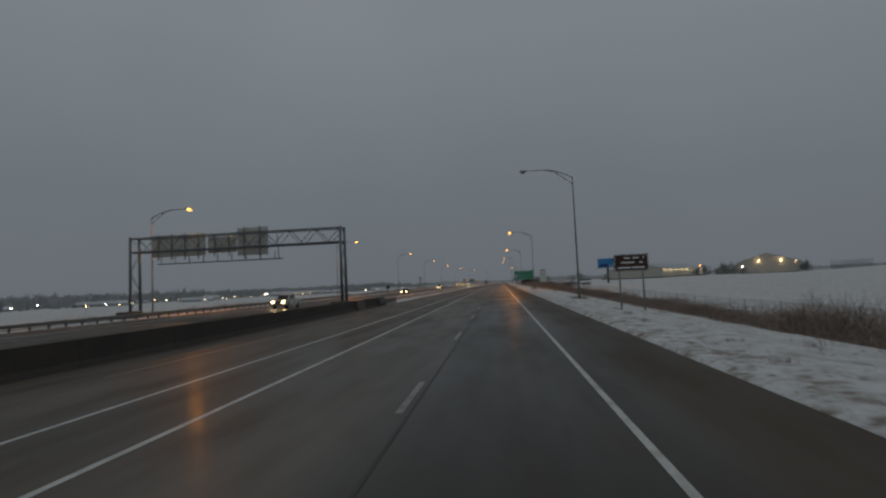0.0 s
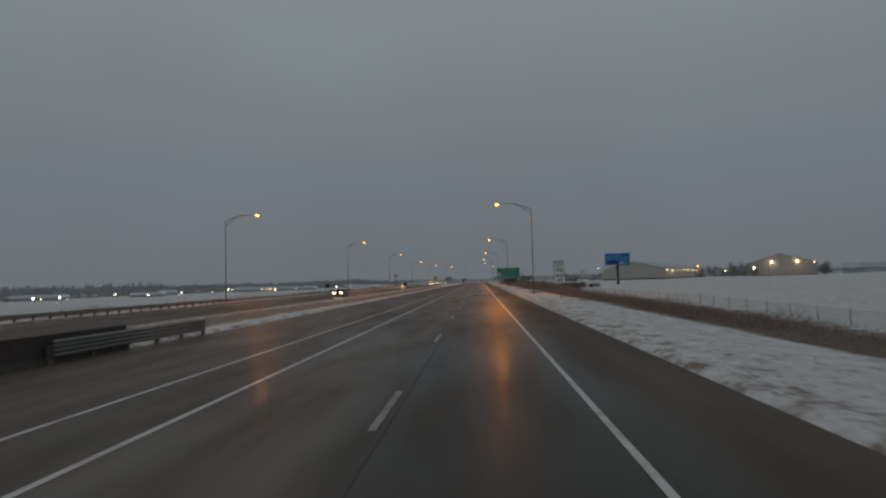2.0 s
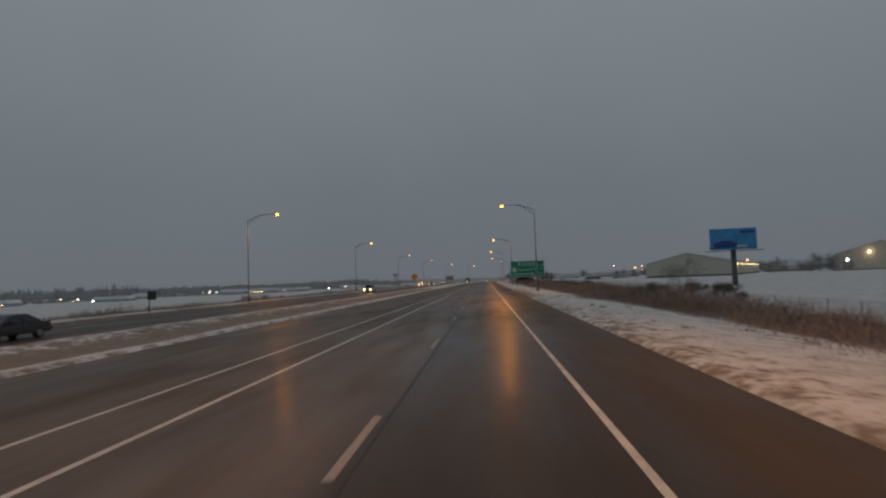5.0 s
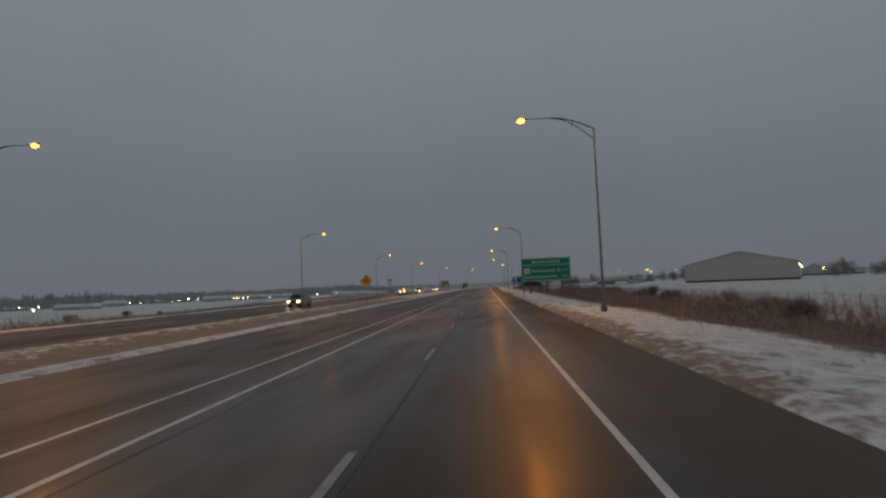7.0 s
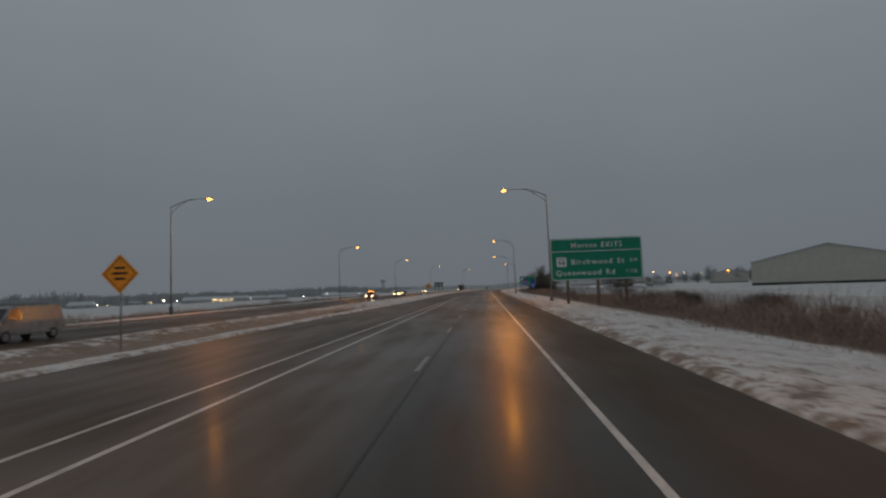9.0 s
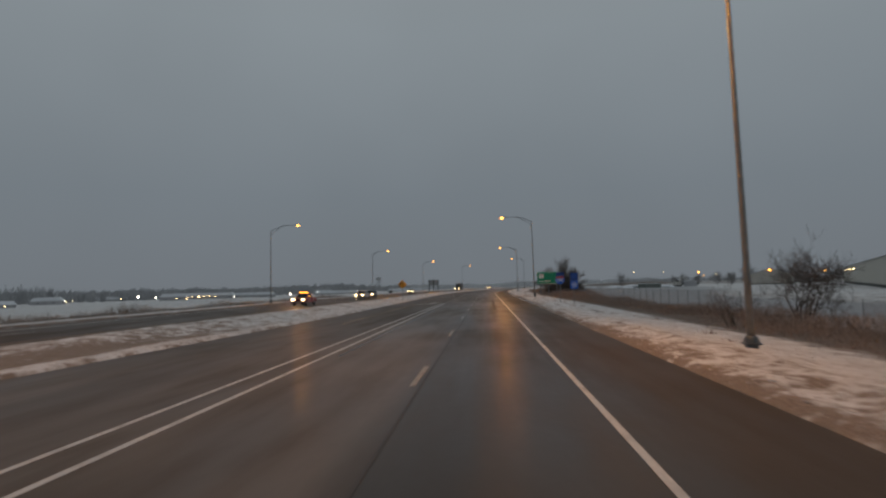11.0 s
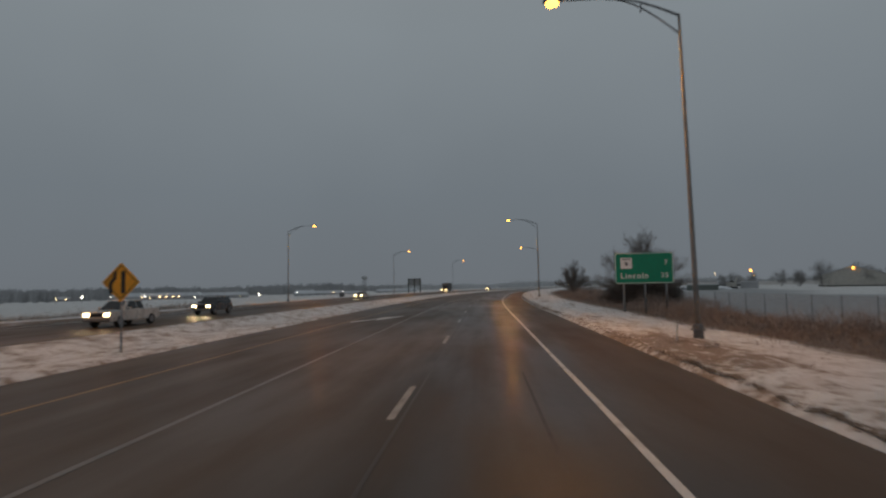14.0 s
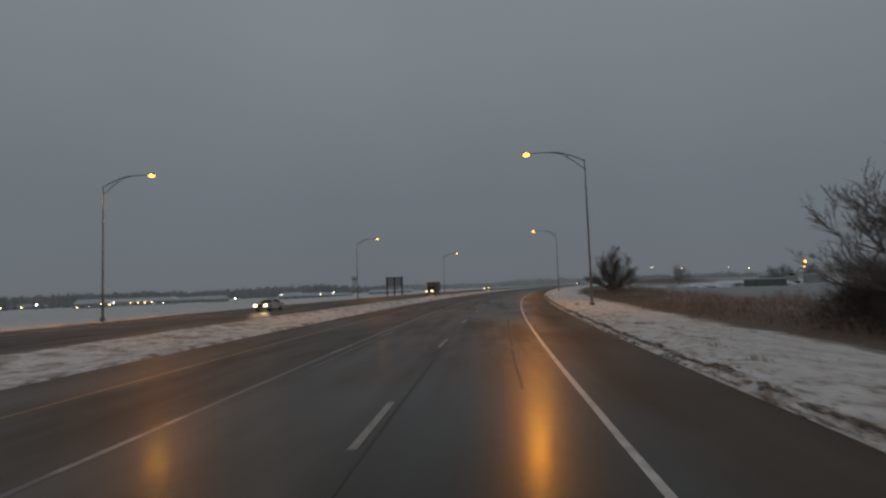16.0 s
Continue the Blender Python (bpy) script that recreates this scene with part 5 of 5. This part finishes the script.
BARN = pose(173.5, 390, -0.8, 0, 0, -30)
for x in (-4.5, 8.0):
    lamp_glow(BARN @ Matrix.Translation((x, -1.6, 8.2)), 140.0)
SHED = pose(88.3, 384, -0.5, 0, 0, -28.8)
for y in (20, 75, 130):
    lamp_glow(SHED @ Matrix.Translation((19.5, y, 5.0)), 150.0)
gabled_shed("low long shed with a snow-dusted roof", pose(255, 466, -1.9, 0, 0, -121), 14, 26, 5.2, 8.4, M_FARWALL)
gabled_shed("low grey shed with a snow-dusted roof beyond the barn", pose(290, 455, -1.9, 0, 0, -121), 14, 40, 5.0, 7.8, M_FARWALL)
gabled_shed("brown sided farmhouse with an amber lamp under its gable", pose(164.5, 623, -1.8, 0, 0, -25), 23, 22, 6.0, 9.6, M_SIDING2, 0, ((0.0, 8.6, 0.8),), name="farmhouse", flood=M_SODIUM)
gabled_shed("low brown shed with a snow-dusted roof behind the metal hall", pose(206, 548, -0.5, 0, 0, -75), 20, 26, 4.0, 7.4, M_SIDING2, 0, ((6.5, 4.2, 0.6),))
gabled_shed("low grey farm building with snow on its roof", pose(206, 668, -1, 0, 0, -60), 10, 20, 3.2, 5.6, M_FARWALL, name="farm_building")
gabled_shed("small grey outbuilding with snow on its roof", pose(146, 690, -1, 0, 0, 20), 8, 14, 2.8, 4.6, M_FARWALL, name="farm_building")


def yard_lamp(label, mat, h, size):
    t = thing("yard_lamp", Matrix(), label, "lamp")
    part("pole", tube(B(), [(0, 0, -0.5), (0, 0, h)], [0.12, 0.08], 6), M_DARKSTEEL, t)
    bm = B()
    bmesh.ops.create_uvsphere(bm, u_segments=10, v_segments=6, radius=size)
    bmesh.ops.transform(bm, matrix=Matrix.Translation((0, 0, h)), verts=bm.verts[:])
    part("globe", bm, mat, t, "glowing lamp globe")
    return t


amber = yard_lamp("amber yard lamp on a pole", M_SODIUM, 6.5, 0.55)
amber.matrix_basis = pose(139.7, 665.0, 0.6)
for x, y, z, sc in ((151.4, 687, 1.6, 0.55), (181, 532, 1.6, 1.0), (205, 640, -0.7, 1.0)):
    copy_thing(amber, pose(x, y, z) @ Matrix.Scale(sc, 4))
mast = yard_lamp("tall mast lamp by the far road", M_WARMLAMP, 20.0, 0.62)
mast.matrix_basis = pose(265, 1314, -0.8)
for x, y, sc in ((372, 1489, 1.0), (352, 1240, 0.7), (375, 1230, 0.65)):
    copy_thing(mast, pose(x, y, -0.6) @ Matrix.Scale(sc, 4))

# excavator by the yard lamp
t = thing("excavator", pose(112.3, 624.4, -1.75, 0, 0, 205), "parked grey excavator with a raised bent boom", "excavator")
part("track", box(B(), (0, -1.2, 0.5), (4.2, 0.7, 1.0), bevel=0.3), M_TYRE, t)
part("track", box(B(), (0, 1.2, 0.5), (4.2, 0.7, 1.0), bevel=0.3), M_TYRE, t)
part("house", box(B(), (0.3, 0, 2.1), (3.6, 2.6, 1.9), bevel=0.25), M_SIDING2, t)
part("cab", box(B(), (-1.1, -0.7, 2.9), (1.5, 1.1, 1.7), bevel=0.12), M_GLASSDARK, t)
part("boom", tube(B(), [(-1.2, 0.3, 2.2), (-2.8, 0.3, 5.0), (-4.6, 0.3, 5.8), (-6.2, 0.3, 5.2)], [0.4, 0.45, 0.35, 0.25], 8), M_SIDING2, t)
part("stick", tube(B(), [(-6.2, 0.3, 5.3), (-7.0, 0.3, 2.4)], [0.28, 0.2], 8), M_SIDING2, t)
part("bucket", prism(B(), [(-7.6, 1.6), (-6.4, 1.6), (-6.3, 2.5), (-7.2, 2.6)], -0.3, 0.9), M_TYRE, t)

# containers standing in the yard
M_CONTAINER = plain("faded_green_container_paint", (0.17, 0.195, 0.178), 0.6, 0.1, 0.25, 1.2, (0.13, 0.12, 0.11))


def container(label, m, w, d, h, paint):
    t = thing("container", m, label, "container", "containers in the yard")
    part("body", box(B(), (0, 0, h / 2), (w, d, h), bevel=0.05), paint, t)
    for k in range(int(w / 0.9)):
        part("rib", box(B(), (-w / 2 + 0.5 + k * 0.9, -d / 2 - 0.04, h / 2), (0.16, 0.10, h - 0.3)), paint, t)
    part("snow_cap", box(B(), (0, 0, h + 0.12), (w - 0.1, d - 0.1, 0.24), bevel=0.08), M_SNOWROOF, t, "snow lying on the roof")


container("faded green container with snow on its roof", pose(87, 592, -1.75, 0, 0, -24), 11.5, 2.6, 2.4, M_CONTAINER)
container("high pale container beside the excavator", pose(119, 622, -1.75, 0, 0, -22), 7.0, 2.8, 3.2, M_FARWALL)

# snowy spoil heaps in the yard
for k, (x, y, r, h) in enumerate(((70, 600, 6, 1.6), (84, 606, 8, 2.0), (100, 612, 7, 1.5), (58, 610, 5, 1.2))):
    bm = B()
    bmesh.ops.create_icosphere(bm, subdivisions=3, radius=1.0)
    for v in bm.verts:
        k2 = 1 + 0.35 * noise.noise(v.co * 2.1 + Vector((k * 7, 0, 0)))
        v.co = Vector((v.co.x * r * k2, v.co.y * r * k2, max(-0.4, v.co.z * h * k2)))
    o = part("spoil_heap", bm, M_SNOWROOF)
    o.matrix_basis = pose(x, y, ground_z(y, x) - 0.1)
    tagged(o, "snow-covered heap of earth in the yard", "heap", "heaps in the yard")


# ---- the town far across the left field ----
def on_field(x, y):
    """The height of the left field there."""
    return ground_z(y, min(x, -45.0) - 0.33 * max(0.0, y - 560))


def low_building(label, w, d, h, lamps=0):
    t = thing("far_building", Matrix(), label, "building")
    part("wall", box(B(), (0, 0, h / 2), (w, d, h)), M_FARWALL, t)
    part("roof", prism(B(), [(-w / 2 - 0.6, h), (w / 2 + 0.6, h), (w / 2 - 3, h + 3.6), (-w / 2 + 3, h + 3.6)], -d / 2 - 0.5, d / 2 + 0.5), M_SNOWROOF, t, "snow-covered roof")
    for k in range(max(2, int(w / 9))):
        part("window", box(B(), (-w / 2 + (k + 0.5) * w / max(2, int(w / 9)), -d / 2 - 0.03, h * 0.5), (1.6, 0.08, 0.9)), M_GLASSDARK, t)
    for k in range(lamps):
        part("wall_lamp", box(B(), ((k - lamps / 2 + 0.5) * 6.6, -d / 2 - 0.2, h * 0.8), (0.8, 0.4, 0.7), bevel=0.1), M_WARMLAMP, t, "lit wall lamp")
    return t


kinds = [low_building("low far building with a snow-covered roof", w, d, h) for w, d, h in ((44, 18, 3.4), (26, 14, 4.0), (62, 22, 3.6))]
rnd = random.Random(41)
spots = [(-510, 1000), (-405, 985), (-345, 1020), (-475, 960), (-292, 1000), (-206, 1040), (-180, 1090), (-560, 930), (-600, 1010), (-440, 1060), (-250, 1120), (-130, 1180), (-520, 760), (-430, 800), (-470, 620), (-390, 690), (-360, 900), (-540, 540)]
for i, (x, y) in enumerate(spots):
    m = pose(x, y, on_field(x, y) - 0.3, 0, 0, rnd.uniform(5, 40)) @ Matrix.Scale(rnd.uniform(0.75, 1.05), 4)
    if i < 3:
        kinds[i].matrix_basis = m
    else:
        tagged(copy_thing(kinds[i % 3], m), group="buildings of the far town")
low_building("long far building with a snow-covered roof and lit front", 62, 20, 4.2, 4).matrix_basis = pose(-352, 965, on_field(-352, 965) - 0.2, 0, 0, 18)
white_lamp = yard_lamp("white street lamp in the far town", M_COOLLAMP, 5.0, 0.72)
white_lamp.matrix_basis = pose(-290, 1002, on_field(-290, 1002))
small_lamp = yard_lamp("small warm lamp in the far town", M_WARMLAMP, 4.0, 0.36)
small_lamp.matrix_basis = pose(-300, 420, on_field(-300, 420))
copy_thing(white_lamp, pose(157, 387, -0.6) @ Matrix.Diagonal((0.45, 0.45, 1.0, 1)))
for k in range(42):
    y = rnd.uniform(330, 1150)
    x = -250 - rnd.random() ** 1.3 * 280 + max(0, y - 700) * 0.25
    src = white_lamp if rnd.random() < 0.45 else small_lamp
    copy_thing(src, pose(x, y, on_field(x, y)) @ Matrix.Scale(rnd.uniform(0.55, 1.1), 4))


def tree_line(name, label, spots, seed, mat):
    """Far bare woods: thin upright twigs in clumps of uneven height."""
    rnd = random.Random(seed)
    vs, fs = [], []
    for x, y, h, n in spots(rnd):
        for _ in range(n):
            a = rnd.uniform(0, 2 * math.pi)
            rr = abs(rnd.gauss(0, 0.48)) * h
            bx, by = x + 0.25 * rr * math.cos(a), y + 0.25 * rr * math.sin(a)
            tz = h * rnd.uniform(0.35, 1.0) * max(0.25, 1 - (rr / h) ** 2)
            w = 0.06 + 0.009 * h
            i = len(vs)
            vs += [(bx - w, by, -9.0), (bx + w, by, -9.0), (x + rr * math.cos(a), y + rr * math.sin(a), tz), (x + rr * math.cos(a) + w * 3, y + rr * math.sin(a), tz * 0.9)]
            fs += [(i, i + 1, i + 3, i + 2)]
    me = bpy.data.meshes.new(name)
    me.from_pydata(vs, [], fs)
    me.materials.append(mat)
    tagged(new(name, me), label, "trees", kind="stuff")


def left_woods(r):
    for _ in range(2600):
        y = r.uniform(150, 1700)
        x = -480 - r.random() * 420 + max(0, y - 800) * 0.35
        yield x, y, r.uniform(7, 13) * max(0.3, 0.75 + 1.0 * noise.noise((y * 0.010, x * 0.004, 2.0))), 30


def ahead_woods(r):
    for _ in range(2400):
        a = radians(r.uniform(-24, 42))
        d = r.uniform(1500, 2100)
        yield d * math.sin(a), 150 + d * math.cos(a), r.uniform(7, 15) * (0.8 + 0.6 * noise.noise((a * 18, 0.5, 2.0))), 12


tree_line("far_woods", "haze-grey bare woods behind the far town", left_woods, 51, M_FARTREES)
tree_line("horizon_woods", "haze-grey bare woods on the horizon", ahead_woods, 52, M_HORIZON)

# water tower
t = thing("water_tower", pose(-150, 1050, -1) @ Matrix.Scale(0.62, 4), "grey water tower on legs far beyond the field", "water tower")
bm = B()
bmesh.ops.create_uvsphere(bm, u_segments=16, v_segments=10, radius=1.0)
bmesh.ops.transform(bm, matrix=Matrix.LocRotScale((0, 0, 25), None, (6.5, 6.5, 4.2)), verts=bm.verts[:])
part("tank", bm, M_FARWALL, t)
for a in range(0, 360, 60):
    c, s = math.cos(radians(a)), math.sin(radians(a))
    part("leg", tube(B(), [(5.4 * c, 5.4 * s, 0), (4.6 * c, 4.6 * s, 24)], 0.3, 6), M_FARWALL, t)
part("riser", tube(B(), [(0, 0, 0), (0, 0, 23)], 0.8, 8), M_FARWALL, t)


# ---- vehicles on the far carriageway, coming towards us ----
def wheel(t, x, y, r, w):
    a = part("wheel", tube(B(), [(x - w / 2, y, r), (x - w / 2 + 0.04, y, r), (x + w / 2 - 0.04, y, r), (x + w / 2, y, r)], [r * 0.9, r, r, r * 0.9], 18), M_TYRE, t)
    s = 1 if x > 0 else -1
    part("rim", tube(B(), [(x + s * (w / 2 - 0.03), y, r), (x + s * (w / 2 + 0.012), y, r)], r * 0.6, 14), M_RIM, a)


def loft(profile, half, taper=0.12, zmid=0.9):
    """A body from its side outline (y, z), narrower at the top."""
    bm = B()
    rows = []
    zt = max(z for _, z in profile)
    for sx in (-1, 1):
        rows.append([bm.verts.new((sx * (half - taper * max(0, (z - zmid)) / max(0.1, zt - zmid)), y, z)) for y, z in profile])
    n = len(profile)
    for i in range(n):
        bm.faces.new((rows[0][i], rows[0][(i + 1) % n], rows[1][(i + 1) % n], rows[1][i]))
    bm.faces.new(list(reversed(rows[0])))
    bm.faces.new(rows[1])
    bmesh.ops.recalc_face_normals(bm, faces=bm.faces[:])
    bmesh.ops.bevel(bm, geom=[e for e in bm.edges if e.calc_length() > 0.15], offset=0.05, segments=2, profile=0.6, affect="EDGES")
    return bm


BEAMS = []


def vehicle(name, label, m, paint, half, body, cabin, glass_side, windscreen, wheels, r, lamp_z, front, rear, lamps=4, extras=()):
    t = thing(name, m, label, "vehicle")
    b = part("body", loft(body, half, 0.10, 0.75), paint, t)
    c = part("cabin", loft(cabin, half - 0.06, 0.24, 1.0), paint, t)
    for sx in (-1, 1):
        for pts in glass_side:
            zs = [z for _, z in pts]
            bm = B()
            vs = []
            for y, z in pts:
                k = 0.24 * max(0, z - 1.0) / max(0.1, max(z2 for _, z2 in cabin) - 1.0)
                vs.append(bm.verts.new((sx * (half - 0.06 - k + 0.012), y, z)))
            bm.faces.new(vs)
            bmesh.ops.recalc_face_normals(bm, faces=bm.faces[:])
            part("side_window", bm, M_GLASSDARK, c)
        part("side_mirror", box(B(), (sx * (half + 0.10), windscreen[0][0] + 0.45, windscreen[0][1] + 0.08), (0.22, 0.12, 0.17), bevel=0.04), paint, t)
        part("headlamp", box(B(), (sx * (half - 0.26), front - 0.01, lamp_z), (0.40, 0.10, 0.22), bevel=0.05), M_HEAD, t, "lit headlamp")
        if lamps > 2:
            part("fog_lamp", box(B(), (sx * (half - 0.24), front - 0.01, lamp_z - 0.30), (0.18, 0.08, 0.10), bevel=0.03), M_HEAD, t, "lit fog lamp")
        part("tail_lamp", box(B(), (sx * (half - 0.22), rear, lamp_z + 0.10), (0.16, 0.05, 0.24), bevel=0.02), M_TAILDARK, t, "red tail lamp")
        for y in wheels:
            wheel(t, sx * (half - 0.12), y, r, 0.24)
    (y0, z0), (y1, z1) = windscreen
    bm = B()
    k = lambda z: half - 0.14 - 0.24 * max(0, z - 1.0) / max(0.1, max(z2 for _, z2 in cabin) - 1.0)
    bm.faces.new([bm.verts.new(v) for v in ((-k(z0), y0 - 0.012, z0), (k(z0), y0 - 0.012, z0), (k(z1), y1 - 0.012, z1), (-k(z1), y1 - 0.012, z1))])
    part("windscreen", bm, M_GLASSDARK, c)
    part("grille", box(B(), (0, front + 0.0, lamp_z - 0.02), (half * 1.0, 0.06, 0.24), bevel=0.02), M_TYRE, t)
    part("bumper", box(B(), (0, front - 0.03, lamp_z - 0.34), (half * 1.96, 0.16, 0.20), bevel=0.05), M_STEEL, t)
    BEAMS.append((m, half, lamp_z, front))
    for nm, bm, mt, lb in extras:
        part(nm, bm, mt, t, lb)
    return t


def car_paint(name, col):
    return plain(name, col, 0.28, 0.1, 0.05, 2, tuple(c * 0.55 + 0.02 for c in col))


P_WHITE = car_paint("dirty_white_paint", (0.45, 0.44, 0.42))
P_DARK = car_paint("dark_grey_paint", (0.022, 0.022, 0.024))
P_RED = car_paint("red_paint", (0.30, 0.022, 0.016))
P_SILVER = car_paint("silver_paint", (0.24, 0.245, 0.25))


def on_opp(s, u):
    return Matrix.Translation(place(s, u, road_z(u))) @ pose(0, 0, 0, 0, 0, -heading(s))


def pickup(label, m, paint, marker=False):
    body = ((-2.85, 0.42), (-2.9, 0.75), (-2.82, 1.08), (-1.35, 1.18), (2.8, 1.18), (2.85, 0.55), (2.4, 0.42))
    cabin = ((-1.55, 1.12), (-0.75, 1.78), (-0.4, 1.86), (0.85, 1.86), (1.05, 1.12))
    ex = []
    if marker:
        for x in (-0.45, 0, 0.45):
            ex.append(("roof_light", box(B(), (x, -0.45, 1.90), (0.36, 0.14, 0.10), bevel=0.03), M_MARKER, "lit amber roof light"))
        ex.append(("side_marker", box(B(), (1.05, -0.9, 1.35), (0.10, 0.35, 0.14), bevel=0.03), M_MARKER, "lit amber side marker"))
    return vehicle("pickup_truck", label, m, paint, 0.98, body, cabin, (((-1.05, 1.2), (-0.62, 1.72), (0.05, 1.74), (0.05, 1.2)), ((0.13, 1.2), (0.13, 1.74), (0.75, 1.74), (0.92, 1.2))),
                   ((-1.47, 1.18), (-0.80, 1.75)), (-1.85, 1.75), 0.39, 0.90, -2.88, 2.86, 4, ex)


def sedan(label, m, paint):
    body = ((-2.3, 0.32), (-2.38, 0.6), (-2.2, 0.82), (-1.0, 0.94), (1.5, 0.98), (2.3, 0.92), (2.35, 0.5), (2.1, 0.32))
    cabin = ((-1.15, 0.90), (-0.25, 1.40), (0.2, 1.46), (0.9, 1.42), (1.75, 0.95))
    return vehicle("car", label, m, paint, 0.9, body, cabin, (((-0.75, 0.98), (-0.2, 1.34), (0.25, 1.37), (0.25, 0.98)), ((0.33, 0.98), (0.33, 1.37), (0.85, 1.34), (1.35, 0.99))),
                   ((-1.08, 0.95), (-0.32, 1.36)), (-1.45, 1.4), 0.33, 0.72, -2.36, 2.33, 2)


def suv(label, m, paint):
    body = ((-2.35, 0.40), (-2.42, 0.75), (-2.3, 1.02), (-1.25, 1.12), (2.25, 1.15), (2.32, 0.6), (2.1, 0.40))
    cabin = ((-1.4, 1.08), (-0.65, 1.68), (-0.2, 1.76), (2.0, 1.74), (2.26, 1.12))
    return vehicle("suv", label, m, paint, 0.95, body, cabin, (((-1.0, 1.16), (-0.55, 1.62), (0.1, 1.66), (0.1, 1.16)), ((0.18, 1.16), (0.18, 1.66), (1.0, 1.66), (1.0, 1.16)), ((1.08, 1.16), (1.08, 1.66), (1.85, 1.64), (2.05, 1.16))),
                   ((-1.33, 1.13), (-0.70, 1.64)), (-1.5, 1.45), 0.38, 0.86, -2.40, 2.34, 4)


def van(label, m, paint):
    body = ((-2.7, 0.42), (-2.78, 0.8), (-2.6, 1.08), (-1.9, 1.22), (2.7, 1.25), (2.75, 0.6), (2.4, 0.42))
    cabin = ((-2.0, 1.18), (-1.2, 2.0), (-0.8, 2.12), (2.66, 2.14), (2.72, 1.2))
    ex = [("roof_rack", box(B(), (0, 0.6, 2.22), (1.3, 2.6, 0.07), bevel=0.02), M_STEEL, "")]
    return vehicle("van", label, m, paint, 0.98, body, cabin, (((-1.6, 1.28), (-1.08, 1.92), (-0.55, 1.95), (-0.55, 1.28)),),
                   ((-1.92, 1.26), (-1.25, 1.95)), (-1.75, 1.75), 0.36, 0.88, -2.76, 2.74, 2, ex)


def box_truck(label, m, paint):
    body = ((-3.4, 0.5), (-3.5, 0.9), (-3.35, 1.35), (-2.4, 1.5), (-1.6, 1.5), (-1.6, 0.6))
    cabin = ((-2.75, 1.4), (-2.3, 2.2), (-1.9, 2.3), (-1.55, 2.3), (-1.55, 1.4))
    ex = [("cargo_box", box(B(), (0, 1.4, 2.15), (2.3, 5.6, 2.5), bevel=0.05), M_DARKSTEEL, "dark cargo box"),
          ("chassis", box(B(), (0, 1.2, 0.72), (1.2, 5.8, 0.25)), M_TYRE, "")]
    return vehicle("box_truck", label, m, paint, 1.05, body, cabin, (((-2.5, 1.5), (-2.2, 2.12), (-1.7, 2.15), (-1.7, 1.5)),), ((-2.68, 1.48), (-2.34, 2.12)), (-2.6, 2.6), 0.46, 0.98, -3.48, 4.2, 2, ex)


pickup("dirty white pickup truck with lit headlamps", on_opp(80, -28.5), P_WHITE)
sedan("dark saloon car with lit headlamps on the wet carriageway", on_opp(162, -26.5), P_DARK)
van("silver van with lit headlamps and a roof rack", on_opp(266, -28.0), P_SILVER)
pickup("red pickup truck with lit amber roof lights", on_opp(366, -27.0), P_RED, True)
pickup("white pickup truck with bright headlamps", on_opp(400, -26.0), P_WHITE)
suv("dark sport utility car with four lit lamps", on_opp(416, -27.5), P_DARK)
sedan("white saloon car with lit headlamps", on_opp(477.3, -29.0), P_WHITE)
box_truck("dark box truck with lit headlamps", on_opp(560, -27.0), P_DARK)
sedan("grey saloon car far up the carriageway, headlamps lit", on_opp(632, -27.0), P_SILVER)
sedan("dark saloon car beyond the bend, headlamps lit", on_opp(860, -27.0), P_DARK)


def headlamp_beams(m, half, z, front):
    for sx in (-1, 1):
        ld = bpy.data.lights.new("headlamp_beam", "SPOT")
        ld.energy, ld.color, ld.spot_size, ld.spot_blend, ld.shadow_soft_size = 110.0, (1.0, 0.74, 0.40), radians(70), 0.7, 0.08
        ob = new("headlamp_beam", ld)
        ob.matrix_basis = m @ look((sx * (half - 0.26), front - 0.12, z), (sx * (half - 0.26) + 1.2, front - 12, z - 1.5))


for m, half, z, front in BEAMS:
    headlamp_beams(m, half, z, front)

t = thing("utility_cabinet", Matrix.Translation(place(510.5, -46, ground_z(510.5, -46))), "small grey utility cabinet beside the far carriageway", "cabinet")
part("body", box(B(), (0, 0, 0.6), (1.3, 0.8, 1.3), bevel=0.04), M_DARKSTEEL, t)
part("lid", box(B(), (0, 0, 1.28), (1.4, 0.9, 0.08), bevel=0.02), M_STEEL, t)
